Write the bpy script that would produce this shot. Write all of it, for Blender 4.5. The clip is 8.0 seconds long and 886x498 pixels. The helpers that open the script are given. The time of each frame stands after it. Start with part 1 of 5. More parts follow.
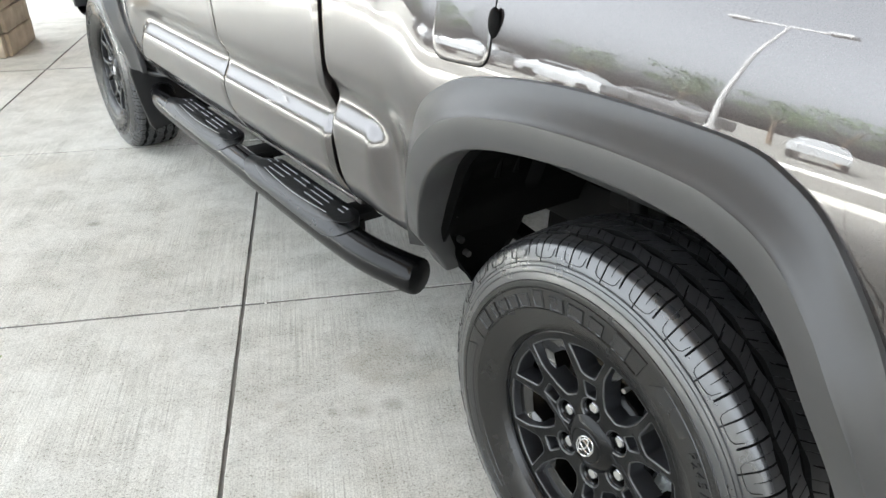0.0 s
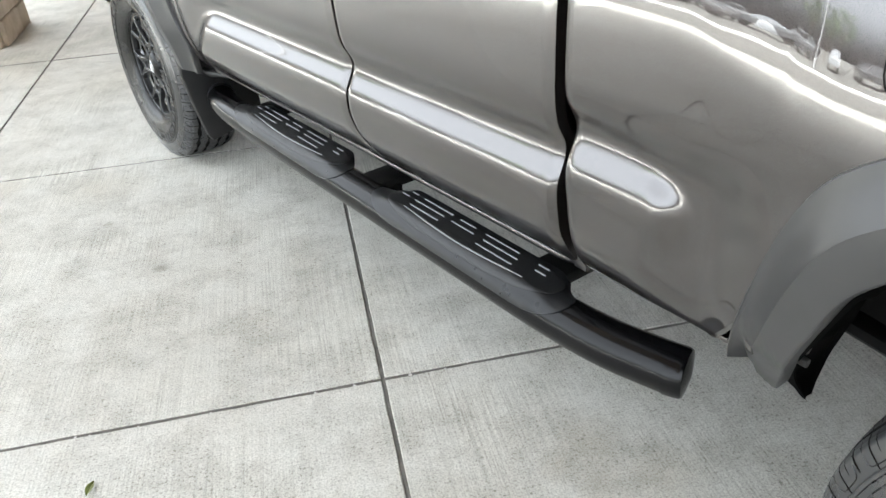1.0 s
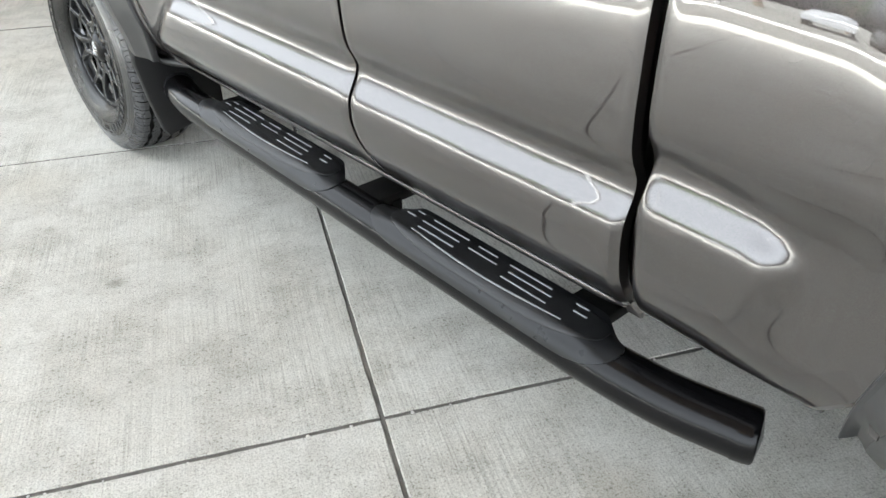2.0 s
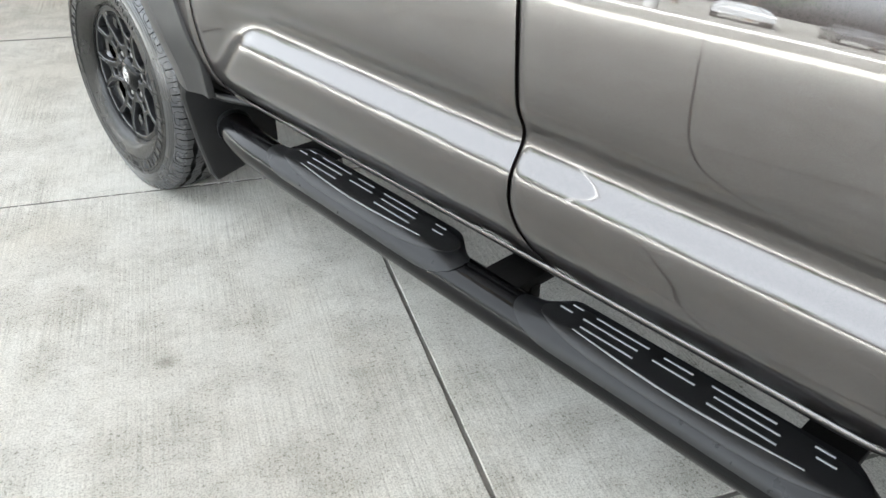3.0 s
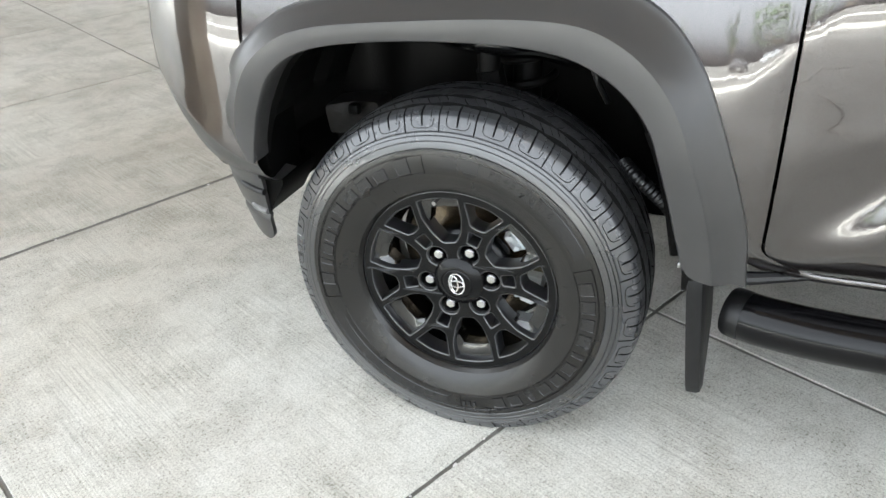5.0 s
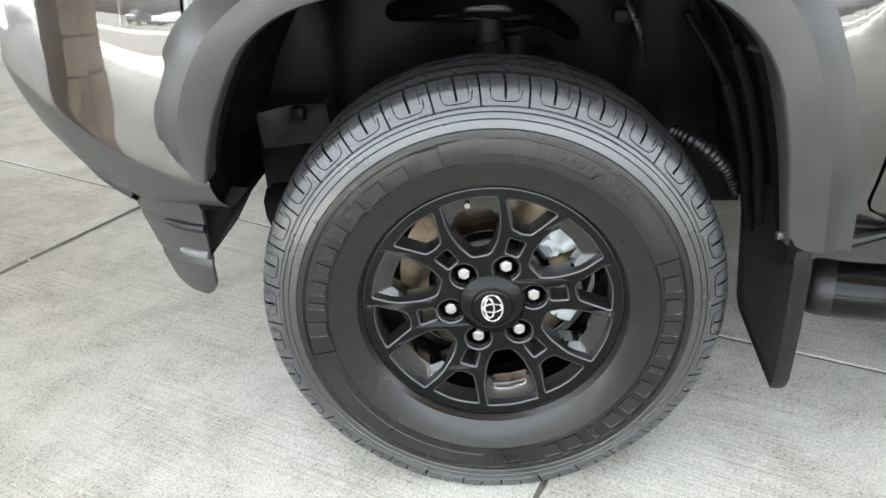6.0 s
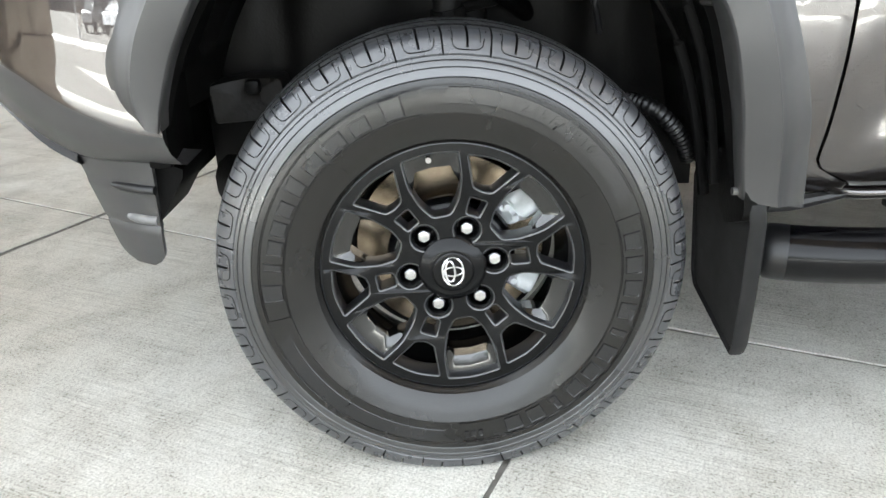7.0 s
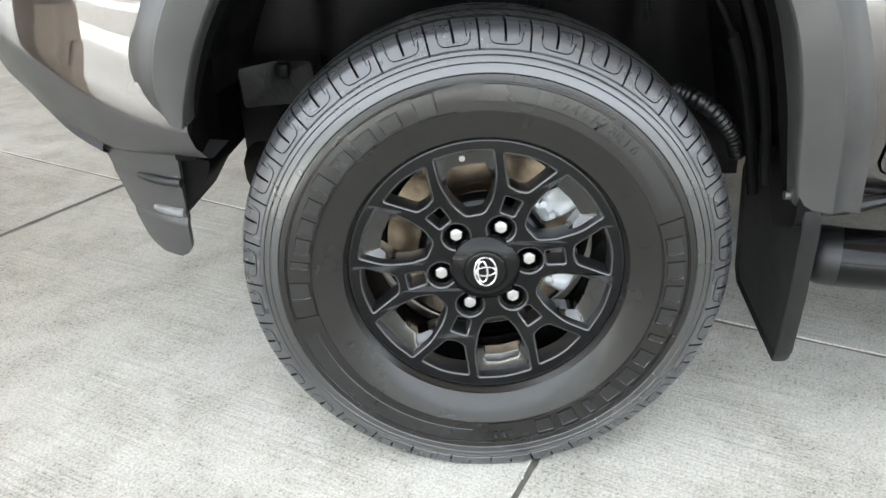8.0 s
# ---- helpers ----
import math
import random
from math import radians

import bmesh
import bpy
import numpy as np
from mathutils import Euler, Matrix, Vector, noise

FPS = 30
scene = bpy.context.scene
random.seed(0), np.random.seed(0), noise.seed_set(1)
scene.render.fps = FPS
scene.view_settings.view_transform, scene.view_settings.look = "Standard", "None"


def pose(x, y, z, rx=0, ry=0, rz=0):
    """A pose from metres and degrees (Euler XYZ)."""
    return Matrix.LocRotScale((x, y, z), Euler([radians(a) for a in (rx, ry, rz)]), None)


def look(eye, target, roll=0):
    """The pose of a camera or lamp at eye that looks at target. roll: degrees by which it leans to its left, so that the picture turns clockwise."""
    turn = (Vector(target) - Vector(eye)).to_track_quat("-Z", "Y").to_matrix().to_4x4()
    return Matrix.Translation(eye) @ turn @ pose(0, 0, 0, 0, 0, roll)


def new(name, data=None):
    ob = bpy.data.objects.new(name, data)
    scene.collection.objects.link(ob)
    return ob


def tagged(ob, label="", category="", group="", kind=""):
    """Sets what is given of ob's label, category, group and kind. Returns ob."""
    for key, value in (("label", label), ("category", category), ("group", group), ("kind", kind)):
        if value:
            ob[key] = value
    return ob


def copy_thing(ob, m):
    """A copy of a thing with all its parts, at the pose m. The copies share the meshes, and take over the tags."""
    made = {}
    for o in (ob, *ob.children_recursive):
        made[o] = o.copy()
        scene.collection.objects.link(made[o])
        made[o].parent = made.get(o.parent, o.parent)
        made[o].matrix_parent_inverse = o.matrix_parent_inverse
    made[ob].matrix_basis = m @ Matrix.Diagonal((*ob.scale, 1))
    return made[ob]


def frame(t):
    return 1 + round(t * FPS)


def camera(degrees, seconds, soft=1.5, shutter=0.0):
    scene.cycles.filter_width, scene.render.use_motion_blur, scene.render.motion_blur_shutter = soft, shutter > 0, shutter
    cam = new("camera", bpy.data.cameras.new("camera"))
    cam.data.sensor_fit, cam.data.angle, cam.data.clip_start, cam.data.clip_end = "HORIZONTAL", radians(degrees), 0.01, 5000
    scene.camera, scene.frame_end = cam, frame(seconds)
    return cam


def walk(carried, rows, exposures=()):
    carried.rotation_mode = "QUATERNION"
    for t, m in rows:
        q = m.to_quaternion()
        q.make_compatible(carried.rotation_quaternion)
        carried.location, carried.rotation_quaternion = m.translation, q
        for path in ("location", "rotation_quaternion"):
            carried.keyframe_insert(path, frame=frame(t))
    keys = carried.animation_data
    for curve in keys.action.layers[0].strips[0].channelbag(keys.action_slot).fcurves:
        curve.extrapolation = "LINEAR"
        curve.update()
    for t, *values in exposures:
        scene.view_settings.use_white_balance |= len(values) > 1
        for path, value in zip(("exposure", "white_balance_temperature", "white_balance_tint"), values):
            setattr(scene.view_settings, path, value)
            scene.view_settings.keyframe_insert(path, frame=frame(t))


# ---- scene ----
cam = camera(60.2, 8.0)
PATH = [
    (0, (-0.78, -0.708, 1.296), (0.225, 0.755, 0.375), -0.4),
    (0.5, (-0.852, -0.276, 1.3), (0.12, 1.173, 0.324), -2.8),
    (1, (-0.837, 0.078, 1.289), (0.147, 1.474, 0.248), -3.6),
    (1.2, (-0.82, 0.175, 1.278), (0.186, 1.549, 0.231), -2.8),
    (2.3, (-0.843, 0.434, 1.289), (0.287, 1.653, 0.177), 0.7),
    (2.5, (-0.847, 0.499, 1.272), (0.303, 1.704, 0.166), 1.3),
    (3, (-0.87, 0.873, 1.257), (0.305, 2.076, 0.173), 2.6),
    (3.5, (-0.941, 1.363, 1.253), (0.23, 2.652, 0.269), 2.3),
    (4, (-1.13, 1.837, 1.277), (0.164, 3.048, 0.351), 1.3),
    (4.5, (-1.186, 2.304, 1.238), (0.267, 3.307, 0.298), -0.7),
    (5, (-1.236, 2.726, 1.226), (0.357, 3.413, 0.232), -3.2),
    (5.2, (-1.218, 2.878, 1.221), (0.419, 3.424, 0.211), -3.3),
    (6.3, (-1.053, 3.271, 0.931), (0.77, 3.315, 0.11), -1.8),
    (6.5, (-1.095, 3.276, 0.895), (0.747, 3.296, 0.117), -1.4),
    (7, (-1.123, 3.265, 0.858), (0.737, 3.241, 0.121), -0.8),
    (7.5, (-1.125, 3.26, 0.857), (0.717, 3.247, 0.08), -0.6),
    (8, (-1.053, 3.261, 0.911), (0.753, 3.328, 0.056), -0.8),
]
walk(cam, [(t, look(eye, target, roll)) for t, eye, target, roll in PATH], [(0, 3.78, 6130, 6), (0.5, 3.84, 6130, 6), (1, 3.80, 6130, 6), (2.5, 3.79, 6130, 6), (3, 3.83, 6130, 6), (4, 3.86, 6130, 6), (5, 3.86, 6130, 6), (6.5, 4.08, 6130, 6), (8, 4.05, 6130, 6)])

# ---- world, sun, exposure ----
world = bpy.data.worlds.new("sky")
scene.world = world
world.use_nodes = True
wt = world.node_tree
wt.nodes.clear()
w_out = wt.nodes.new("ShaderNodeOutputWorld")
w_bg = wt.nodes.new("ShaderNodeBackground")
w_sky = wt.nodes.new("ShaderNodeTexSky")
w_sky.sky_type = "NISHITA"
w_sky.sun_disc = False
w_sky.sun_elevation = radians(52)
w_sky.sun_rotation = radians(80)
w_sky.air_density, w_sky.dust_density, w_sky.ozone_density = 0.6, 8.0, 0.4
w_bg.inputs["Strength"].default_value = 0.15
w_hue = wt.nodes.new("ShaderNodeHueSaturation")
w_hue.inputs["Saturation"].default_value = 0.12
wt.links.new(w_sky.outputs[0], w_hue.inputs["Color"])
wt.links.new(w_hue.outputs[0], w_bg.inputs[0])
wt.links.new(w_bg.outputs[0], w_out.inputs[0])
sun_data = bpy.data.lights.new("sun", "SUN")
sun_data.energy, sun_data.angle, sun_data.color = 2.3, radians(0.6), (1.0, 0.95, 0.88)
sun = new("sun", sun_data)
sun.matrix_world = look((9.0, 1.6, 11.5), (0, 0, 0))


# ---- materials ----
def mat(name, colour, rough=0.5, metal=0.0, **inputs):
    m = bpy.data.materials.new(name)
    m.use_nodes = True
    b = m.node_tree.nodes["Principled BSDF"]
    b.inputs["Base Color"].default_value = (*colour, 1)
    b.inputs["Roughness"].default_value = rough
    b.inputs["Metallic"].default_value = metal
    for key, value in inputs.items():
        b.inputs[key.replace("_", " ")].default_value = value
    return m


def link(m, a, b):
    m.node_tree.links.new(a, b)


def node(m, kind, **sets):
    n = m.node_tree.nodes.new(kind)
    for key, value in sets.items():
        n.inputs[key.replace("_", " ")].default_value = value
    return n


def coords(m, stretch=(1, 1, 1), turn=0.0, which="Object"):
    tc = m.node_tree.nodes.new("ShaderNodeTexCoord")
    mp = m.node_tree.nodes.new("ShaderNodeMapping")
    mp.inputs["Scale"].default_value = stretch
    mp.inputs["Rotation"].default_value = (0, 0, turn)
    link(m, tc.outputs[which], mp.inputs["Vector"])
    return mp.outputs["Vector"]


def noise_tex(m, vec, scale, detail=4.0, rough=0.55):
    n = node(m, "ShaderNodeTexNoise", Scale=scale, Detail=detail, Roughness=rough)
    link(m, vec, n.inputs["Vector"])
    return n.outputs["Fac"]


def ramp(m, fac, stops):
    r = m.node_tree.nodes.new("ShaderNodeValToRGB")
    while len(r.color_ramp.elements) < len(stops):
        r.color_ramp.elements.new(0.5)
    for e, (at, c) in zip(r.color_ramp.elements, stops):
        e.position = at
        e.color = (*c, 1) if len(c) == 3 else c
    link(m, fac, r.inputs["Fac"])
    return r.outputs["Color"]


def mix(m, fac, a, b, blend="MIX"):
    n = m.node_tree.nodes.new("ShaderNodeMix")
    n.data_type, n.blend_type = "RGBA", blend
    for value, socket in ((fac, n.inputs[0]), (a, n.inputs[6]), (b, n.inputs[7])):
        if isinstance(value, (int, float)):
            socket.default_value = value
        elif isinstance(value, tuple):
            socket.default_value = (*value, 1)
        else:
            link(m, value, socket)
    return n.outputs[2]


def bump(m, height, strength, distance):
    n = node(m, "ShaderNodeBump", Strength=strength, Distance=distance)
    link(m, height, n.inputs["Height"])
    b = m.node_tree.nodes["Principled BSDF"]
    if b.inputs["Normal"].is_linked:
        link(m, b.inputs["Normal"].links[0].from_socket, n.inputs["Normal"])
    link(m, n.outputs["Normal"], b.inputs["Normal"])


def paint_to(m, socket, value):
    link(m, value, m.node_tree.nodes["Principled BSDF"].inputs[socket])


def grained(name, dark, light, scale, rough, metal=0.0, relief=0.3, depth=0.001, fine=400.0, **inputs):
    """A plain surface with broad blotches and a fine grain."""
    m = mat(name, light, rough, metal, **inputs)
    v = coords(m)
    paint_to(m, "Base Color", ramp(m, noise_tex(m, v, scale, 5), [(0.3, dark), (0.7, light)]))
    bump(m, noise_tex(m, v, fine, 2), relief, depth)
    lo, hi = max(rough - 0.03, 0.02), min(rough + 0.03, 1)
    paint_to(m, "Roughness", ramp(m, noise_tex(m, v, scale * 2.3, 4), [(0.3, (lo,) * 3), (0.7, (hi,) * 3)]))
    return m


def dull(m, level):
    m.node_tree.nodes["Principled BSDF"].inputs["Specular IOR Level"].default_value = level


# car paint: bronze-grey metallic flakes under clear lacquer
PAINT = mat("grey_metallic_paint", (0.14, 0.125, 0.115), 0.30, 0.88, Coat_Weight=1.0, Coat_Roughness=0.012, Coat_IOR=2.0)
_v = coords(PAINT)
_fl = node(PAINT, "ShaderNodeTexVoronoi", Scale=2600.0)
link(PAINT, _v, _fl.inputs["Vector"])
paint_to(PAINT, "Base Color", mix(PAINT, ramp(PAINT, _fl.outputs["Color"], [(0.2, (0, 0, 0)), (0.9, (1, 1, 1))]), (0.039, 0.033, 0.032), (0.062, 0.053, 0.0515)))
FLARE = grained("grey_flare_plastic", (0.034, 0.0335, 0.0335), (0.042, 0.0412, 0.0408), 9, 0.36, relief=0.06, depth=0.0005, fine=900)
# pale grey that stands for the highlight along the spat's lower rib
RIB_HIGHLIGHT = grained("grey_rib_highlight", (0.10, 0.10, 0.10), (0.17, 0.168, 0.165), 60, 0.30, relief=0.1, depth=0.0005, fine=900)
# paler than the rear liner: dust, plus the front well's extra light as colour
LINER_FRONT = grained("front_wheel_liner", (0.002, 0.002, 0.002), (0.0065, 0.0062, 0.0058), 7, 0.36, relief=0.4, depth=0.001, fine=200)
BLACK_PLASTIC = grained("black_plastic", (0.004, 0.004, 0.0044), (0.007, 0.007, 0.0074), 8, 0.42, relief=0.25, depth=0.0006, fine=500)
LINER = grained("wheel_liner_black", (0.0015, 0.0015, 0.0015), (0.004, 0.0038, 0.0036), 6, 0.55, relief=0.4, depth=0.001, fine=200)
FLAP = grained("mud_flap_plastic", (0.013, 0.013, 0.013), (0.020, 0.0195, 0.0195), 10, 0.45, relief=0.15, depth=0.0005, fine=600)
GLOSS_BLACK = mat("black_powder_coat", (0.003, 0.003, 0.0035), 0.17)
PAD = grained("step_pad_rubber", (0.0055, 0.0058, 0.0065), (0.009, 0.0094, 0.0100), 30, 0.4, relief=0.3, depth=0.0005, fine=900)
SHELL = grained("pad_shell_satin", (0.008, 0.0085, 0.0095), (0.012, 0.0125, 0.0135), 14, 0.30, relief=0.08, depth=0.0004, fine=900)
STRIP = mat("pad_groove_grey", (0.19, 0.198, 0.205), 0.45)


def rubber(name, dark, light, lo, hi, grain):
    m = mat(name, dark, lo)
    v = coords(m)
    paint_to(m, "Base Color", mix(m, ramp(m, noise_tex(m, v, 7, 6), [(0.35, (0, 0, 0)), (0.75, (1, 1, 1))]), dark, light))
    paint_to(m, "Roughness", ramp(m, noise_tex(m, v, 11, 5), [(0.3, (lo,) * 3), (0.7, (hi,) * 3)]))
    bump(m, noise_tex(m, v, 500, 2), grain, 0.0004)
    return m


RUBBER = rubber("tyre_sidewall_rubber", (0.0065, 0.0061, 0.0055), (0.0095, 0.0089, 0.0080), 0.24, 0.28, 0.06)
TREAD = rubber("tyre_tread_rubber", (0.020, 0.020, 0.021), (0.038, 0.037, 0.037), 0.42, 0.58, 0.25)
# paler tread copy for the front tyres: grazing sheen put into the colour
TREAD_SHEEN = rubber("tread_sheen_rubber", (0.034, 0.0344, 0.036), (0.060, 0.0595, 0.059), 0.40, 0.6, 0.25)
# near-black rubber: the shade inside the tread grooves, put into the colour
GROOVE_SHADE = rubber("groove_shade_rubber", (0.004, 0.004, 0.004), (0.008, 0.0078, 0.0075), 0.6, 0.7, 0.1)
# bluish shoulder rubber with the reflected sky mixed into its base colour
LUG_SHEEN = rubber("shoulder_sheen_rubber", (0.036, 0.0372, 0.041), (0.058, 0.059, 0.063), 0.24, 0.32, 0.12)
RUBBER_BAND = rubber("tyre_smooth_band", (0.014, 0.0145, 0.016), (0.021, 0.0215, 0.023), 0.26, 0.30, 0.06)
RUBBER_PLATE = rubber("tyre_plate_rubber", (0.0105, 0.0104, 0.0106), (0.0140, 0.0139, 0.0140), 0.24, 0.28, 0.04)
RUBBER_BAND.node_tree.nodes["Principled BSDF"].inputs["Coat Weight"].default_value = 0.6
RUBBER_BAND.node_tree.nodes["Principled BSDF"].inputs["Coat Roughness"].default_value = 0.22
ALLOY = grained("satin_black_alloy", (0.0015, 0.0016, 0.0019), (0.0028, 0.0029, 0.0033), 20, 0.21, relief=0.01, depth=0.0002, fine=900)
HUB_BLACK = mat("black_hub_plastic", (0.003, 0.003, 0.003), 0.16)
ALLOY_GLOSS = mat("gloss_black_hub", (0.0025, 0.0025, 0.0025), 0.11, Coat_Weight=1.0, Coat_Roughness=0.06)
# lighter, shinier copy of the alloy: edge highlights put into the material
ALLOY_EDGE = mat("alloy_edge_highlight", (0.016, 0.0165, 0.018), 0.30)
CHROME = mat("bright_nut_steel", (0.72, 0.72, 0.73), 0.16, 1.0)
NUT_BODY = mat("dark_plated_nut", (0.24, 0.24, 0.25), 0.14, 1.0)
SILVER = grained("cast_caliper_silver", (0.58, 0.61, 0.62), (0.78, 0.81, 0.82), 40, 0.42, 0.15, relief=0.5, depth=0.001, fine=160)
DISC = mat("brake_disc_steel", (0.42, 0.36, 0.29), 0.26, 1.0)
_v = coords(DISC)
paint_to(DISC, "Base Color", ramp(DISC, noise_tex(DISC, _v, 30, 5), [(0.3, (0.15, 0.115, 0.08)), (0.7, (0.34, 0.285, 0.215))]))
METAL_DARK = grained("chassis_black_steel", (0.003, 0.003, 0.003), (0.008, 0.0075, 0.007), 14, 0.5, 0.0, relief=0.4, depth=0.001, fine=150)
METAL_GREY = grained("bare_chassis_steel", (0.03, 0.028, 0.025), (0.07, 0.064, 0.058), 14, 0.5, 0.5, relief=0.4, depth=0.001, fine=150)
CAST = grained("dirty_cast_iron", (0.006, 0.0054, 0.0046), (0.016, 0.0142, 0.0122), 40, 0.6, 0.2, relief=0.6, depth=0.002, fine=120)
BOLT = mat("zinc_bolt", (0.32, 0.31, 0.30), 0.4, 1.0)
GLASS = mat("tinted_window_glass", (0.05, 0.06, 0.06), 0.02, Transmission_Weight=0.9, IOR=1.5)
LAMP_GLASS = mat("clear_lamp_lens", (0.75, 0.77, 0.8), 0.05, Transmission_Weight=0.5)


# old drips, and broad brownish darker patches farther off: place, size, how dark
STAINS_PATCHES = [(0.075, 0.83, 0.035, 0.74), (0.03, 0.70, 0.020, 0.60), (-0.12, 0.76, 0.012, 0.70), (0.16, 0.93, 0.05, 0.84), (0.20, 0.76, 0.06, 0.86), (-0.36, 2.33, 0.016, 0.62), (-0.045, 0.725, 0.022, 0.66), (-0.22, 0.863, 0.013, 0.75), (0.04, 0.92, 0.03, 0.8), (-0.405, 2.753, 0.014, 0.7), (-0.30, 3.10, 0.10, 0.88), (-0.62, 3.36, 0.06, 0.88), (0.75, 4.55, 0.30, 0.80), (0.15, 4.45, 0.22, 0.84), (1.35, 4.95, 0.35, 0.78), (0.7, 5.5, 0.40, 0.76), (-0.1, 5.2, 0.25, 0.85), (2.8, 7.3, 0.5, 0.66), (2.0, 6.2, 0.42, 0.74), (1.35, 6.9, 0.40, 0.78), (3.2, 8.3, 0.5, 0.68), (1.5, 5.4, 0.25, 0.85)]


def concrete(name, turn, tone=1.0):
    m = mat(name, (0.4, 0.39, 0.37), 0.8)
    tc = m.node_tree.nodes.new("ShaderNodeNewGeometry")
    mp = m.node_tree.nodes.new("ShaderNodeMapping")
    mp.inputs["Rotation"].default_value = (0, 0, turn)
    link(m, tc.outputs["Position"], mp.inputs["Vector"])
    v = mp.outputs["Vector"]
    broad = noise_tex(m, v, 0.9, 6, 0.62)
    mid = noise_tex(m, v, 5.5, 6, 0.65)
    fine = noise_tex(m, v, 210, 5, 0.75)
    gravel = noise_tex(m, v, 38, 5, 0.7)
    st = m.node_tree.nodes.new("ShaderNodeMapping")
    st.inputs["Scale"].default_value = (210, 2.6, 1)
    link(m, v, st.inputs["Vector"])
    broom = noise_tex(m, st.outputs["Vector"], 1.0, 3, 0.6)
    a = ramp(m, broad, [(0.30, (0.655 * tone, 0.637 * tone, 0.585 * tone)), (0.68, (0.81 * tone, 0.803 * tone, 0.76 * tone))])
    # trowelled patches stay smooth and pale, the worn ones between are rough and pitted
    worn = ramp(m, mid, [(0.42, (1, 1, 1)), (0.60, (0.12, 0.12, 0.12))])
    b = mix(m, 0.7, a, ramp(m, mid, [(0.32, (0.72, 0.71, 0.675)), (0.56, (1.07, 1.07, 1.06))]), "MULTIPLY")
    c = mix(m, 0.75, b, ramp(m, fine, [(0.38, (0.55, 0.54, 0.52)), (0.54, (1.07, 1.07, 1.06))]), "MULTIPLY")
    pits = mix(m, 1.0, c, ramp(m, noise_tex(m, v, 120, 2, 0.6), [(0.338, (0.54, 0.53, 0.505)), (0.42, (1, 1, 1))]), "MULTIPLY")
    c = mix(m, worn, c, pits)
    c = mix(m, 0.28, c, ramp(m, gravel, [(0.38, (0.74, 0.73, 0.70)), (0.55, (1.03, 1.03, 1.03))]), "MULTIPLY")
    lines = mix(m, 1.0, c, ramp(m, broom, [(0.34, (0.70, 0.695, 0.67)), (0.56, (1.05, 1.05, 1.04))]), "MULTIPLY")
    d = mix(m, ramp(m, noise_tex(m, v, 2.3, 3), [(0.40, (0.12,) * 3), (0.62, (0.85,) * 3)]), c, lines)
    # drip stains, dark specks and the broad darker patches
    vor = node(m, "ShaderNodeTexVoronoi", Scale=3.2, Randomness=1.0)
    warp = mix(m, 0.06, v, noise_out(m, v, 9.0))
    link(m, warp, vor.inputs["Vector"])
    spots = ramp(m, vor.outputs["Distance"], [(0.05, (0.70, 0.67, 0.62)), (0.13, (1, 1, 1))])
    e = mix(m, ramp(m, noise_tex(m, v, 1.7, 2), [(0.52, (0, 0, 0)), (0.66, (0.9, 0.9, 0.9))]), d, mix(m, 1.0, d, spots, "MULTIPLY"))
    for x, y, r, k in STAINS_PATCHES:
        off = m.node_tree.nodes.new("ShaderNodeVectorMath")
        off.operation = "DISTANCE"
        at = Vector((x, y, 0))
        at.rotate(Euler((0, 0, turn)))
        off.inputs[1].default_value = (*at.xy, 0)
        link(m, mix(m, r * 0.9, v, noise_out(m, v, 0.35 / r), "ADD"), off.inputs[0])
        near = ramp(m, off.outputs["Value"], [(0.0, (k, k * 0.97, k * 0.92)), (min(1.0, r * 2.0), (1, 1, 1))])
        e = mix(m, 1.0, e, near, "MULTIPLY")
    oi = m.node_tree.nodes.new("ShaderNodeObjectInfo")
    f = mix(m, 1.0, e, ramp(m, oi.outputs["Random"], [(0.0, (0.98, 0.978, 0.972)), (1.0, (1.02, 1.02, 1.02))]), "MULTIPLY")
    paint_to(m, "Base Color", f)
    paint_to(m, "Roughness", ramp(m, mid, [(0.3, (0.62,) * 3), (0.7, (0.85,) * 3)]))
    bump(m, gravel, 0.25, 0.002)
    bump(m, broom, 0.4, 0.0014)
    bump(m, fine, 0.35, 0.0012)
    return m


def noise_out(m, vec, scale):
    n = node(m, "ShaderNodeTexNoise", Scale=scale, Detail=3.0)
    link(m, vec, n.inputs["Vector"])
    return n.outputs["Color"]


GRID_TURN = radians(-24.5)
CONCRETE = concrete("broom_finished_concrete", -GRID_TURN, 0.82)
LOT = concrete("lot_asphalt", 0.4, 0.23)
JOINT = grained("joint_dirt", (0.13, 0.122, 0.108), (0.22, 0.21, 0.19), 20, 0.9, relief=0.6, depth=0.004, fine=150)
for m, level in ((LINER, 0.06), (RUBBER, 0.55), (TREAD, 0.5), (RUBBER_BAND, 1.0), (RUBBER_PLATE, 0.6), (FLARE, 0.6), (GROOVE_SHADE, 0.1), (LINER_FRONT, 0.10), (LUG_SHEEN, 0.9), (TREAD_SHEEN, 0.5), (CONCRETE, 0.2), (METAL_DARK, 0.14), (FLAP, 0.15), (PAD, 0.5), (ALLOY, 0.27), (ALLOY_EDGE, 1.0), (GLOSS_BLACK, 0.28), (SHELL, 0.32)):
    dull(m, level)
STONE = grained("sandstone_veneer", (0.36, 0.29, 0.21), (0.55, 0.46, 0.35), 7, 0.85, relief=0.8, depth=0.006, fine=45)
MORTAR = grained("tan_mortar", (0.33, 0.28, 0.22), (0.42, 0.36, 0.29), 12, 0.9, relief=0.5, depth=0.003, fine=120)
STUCCO = grained("tan_stucco", (0.20, 0.15, 0.11), (0.25, 0.19, 0.14), 1.4, 0.85, relief=0.5, depth=0.003, fine=120)
KERB = grained("white_kerb_concrete", (0.62, 0.60, 0.57), (0.75, 0.74, 0.71), 3, 0.85, relief=0.4, depth=0.002, fine=120)
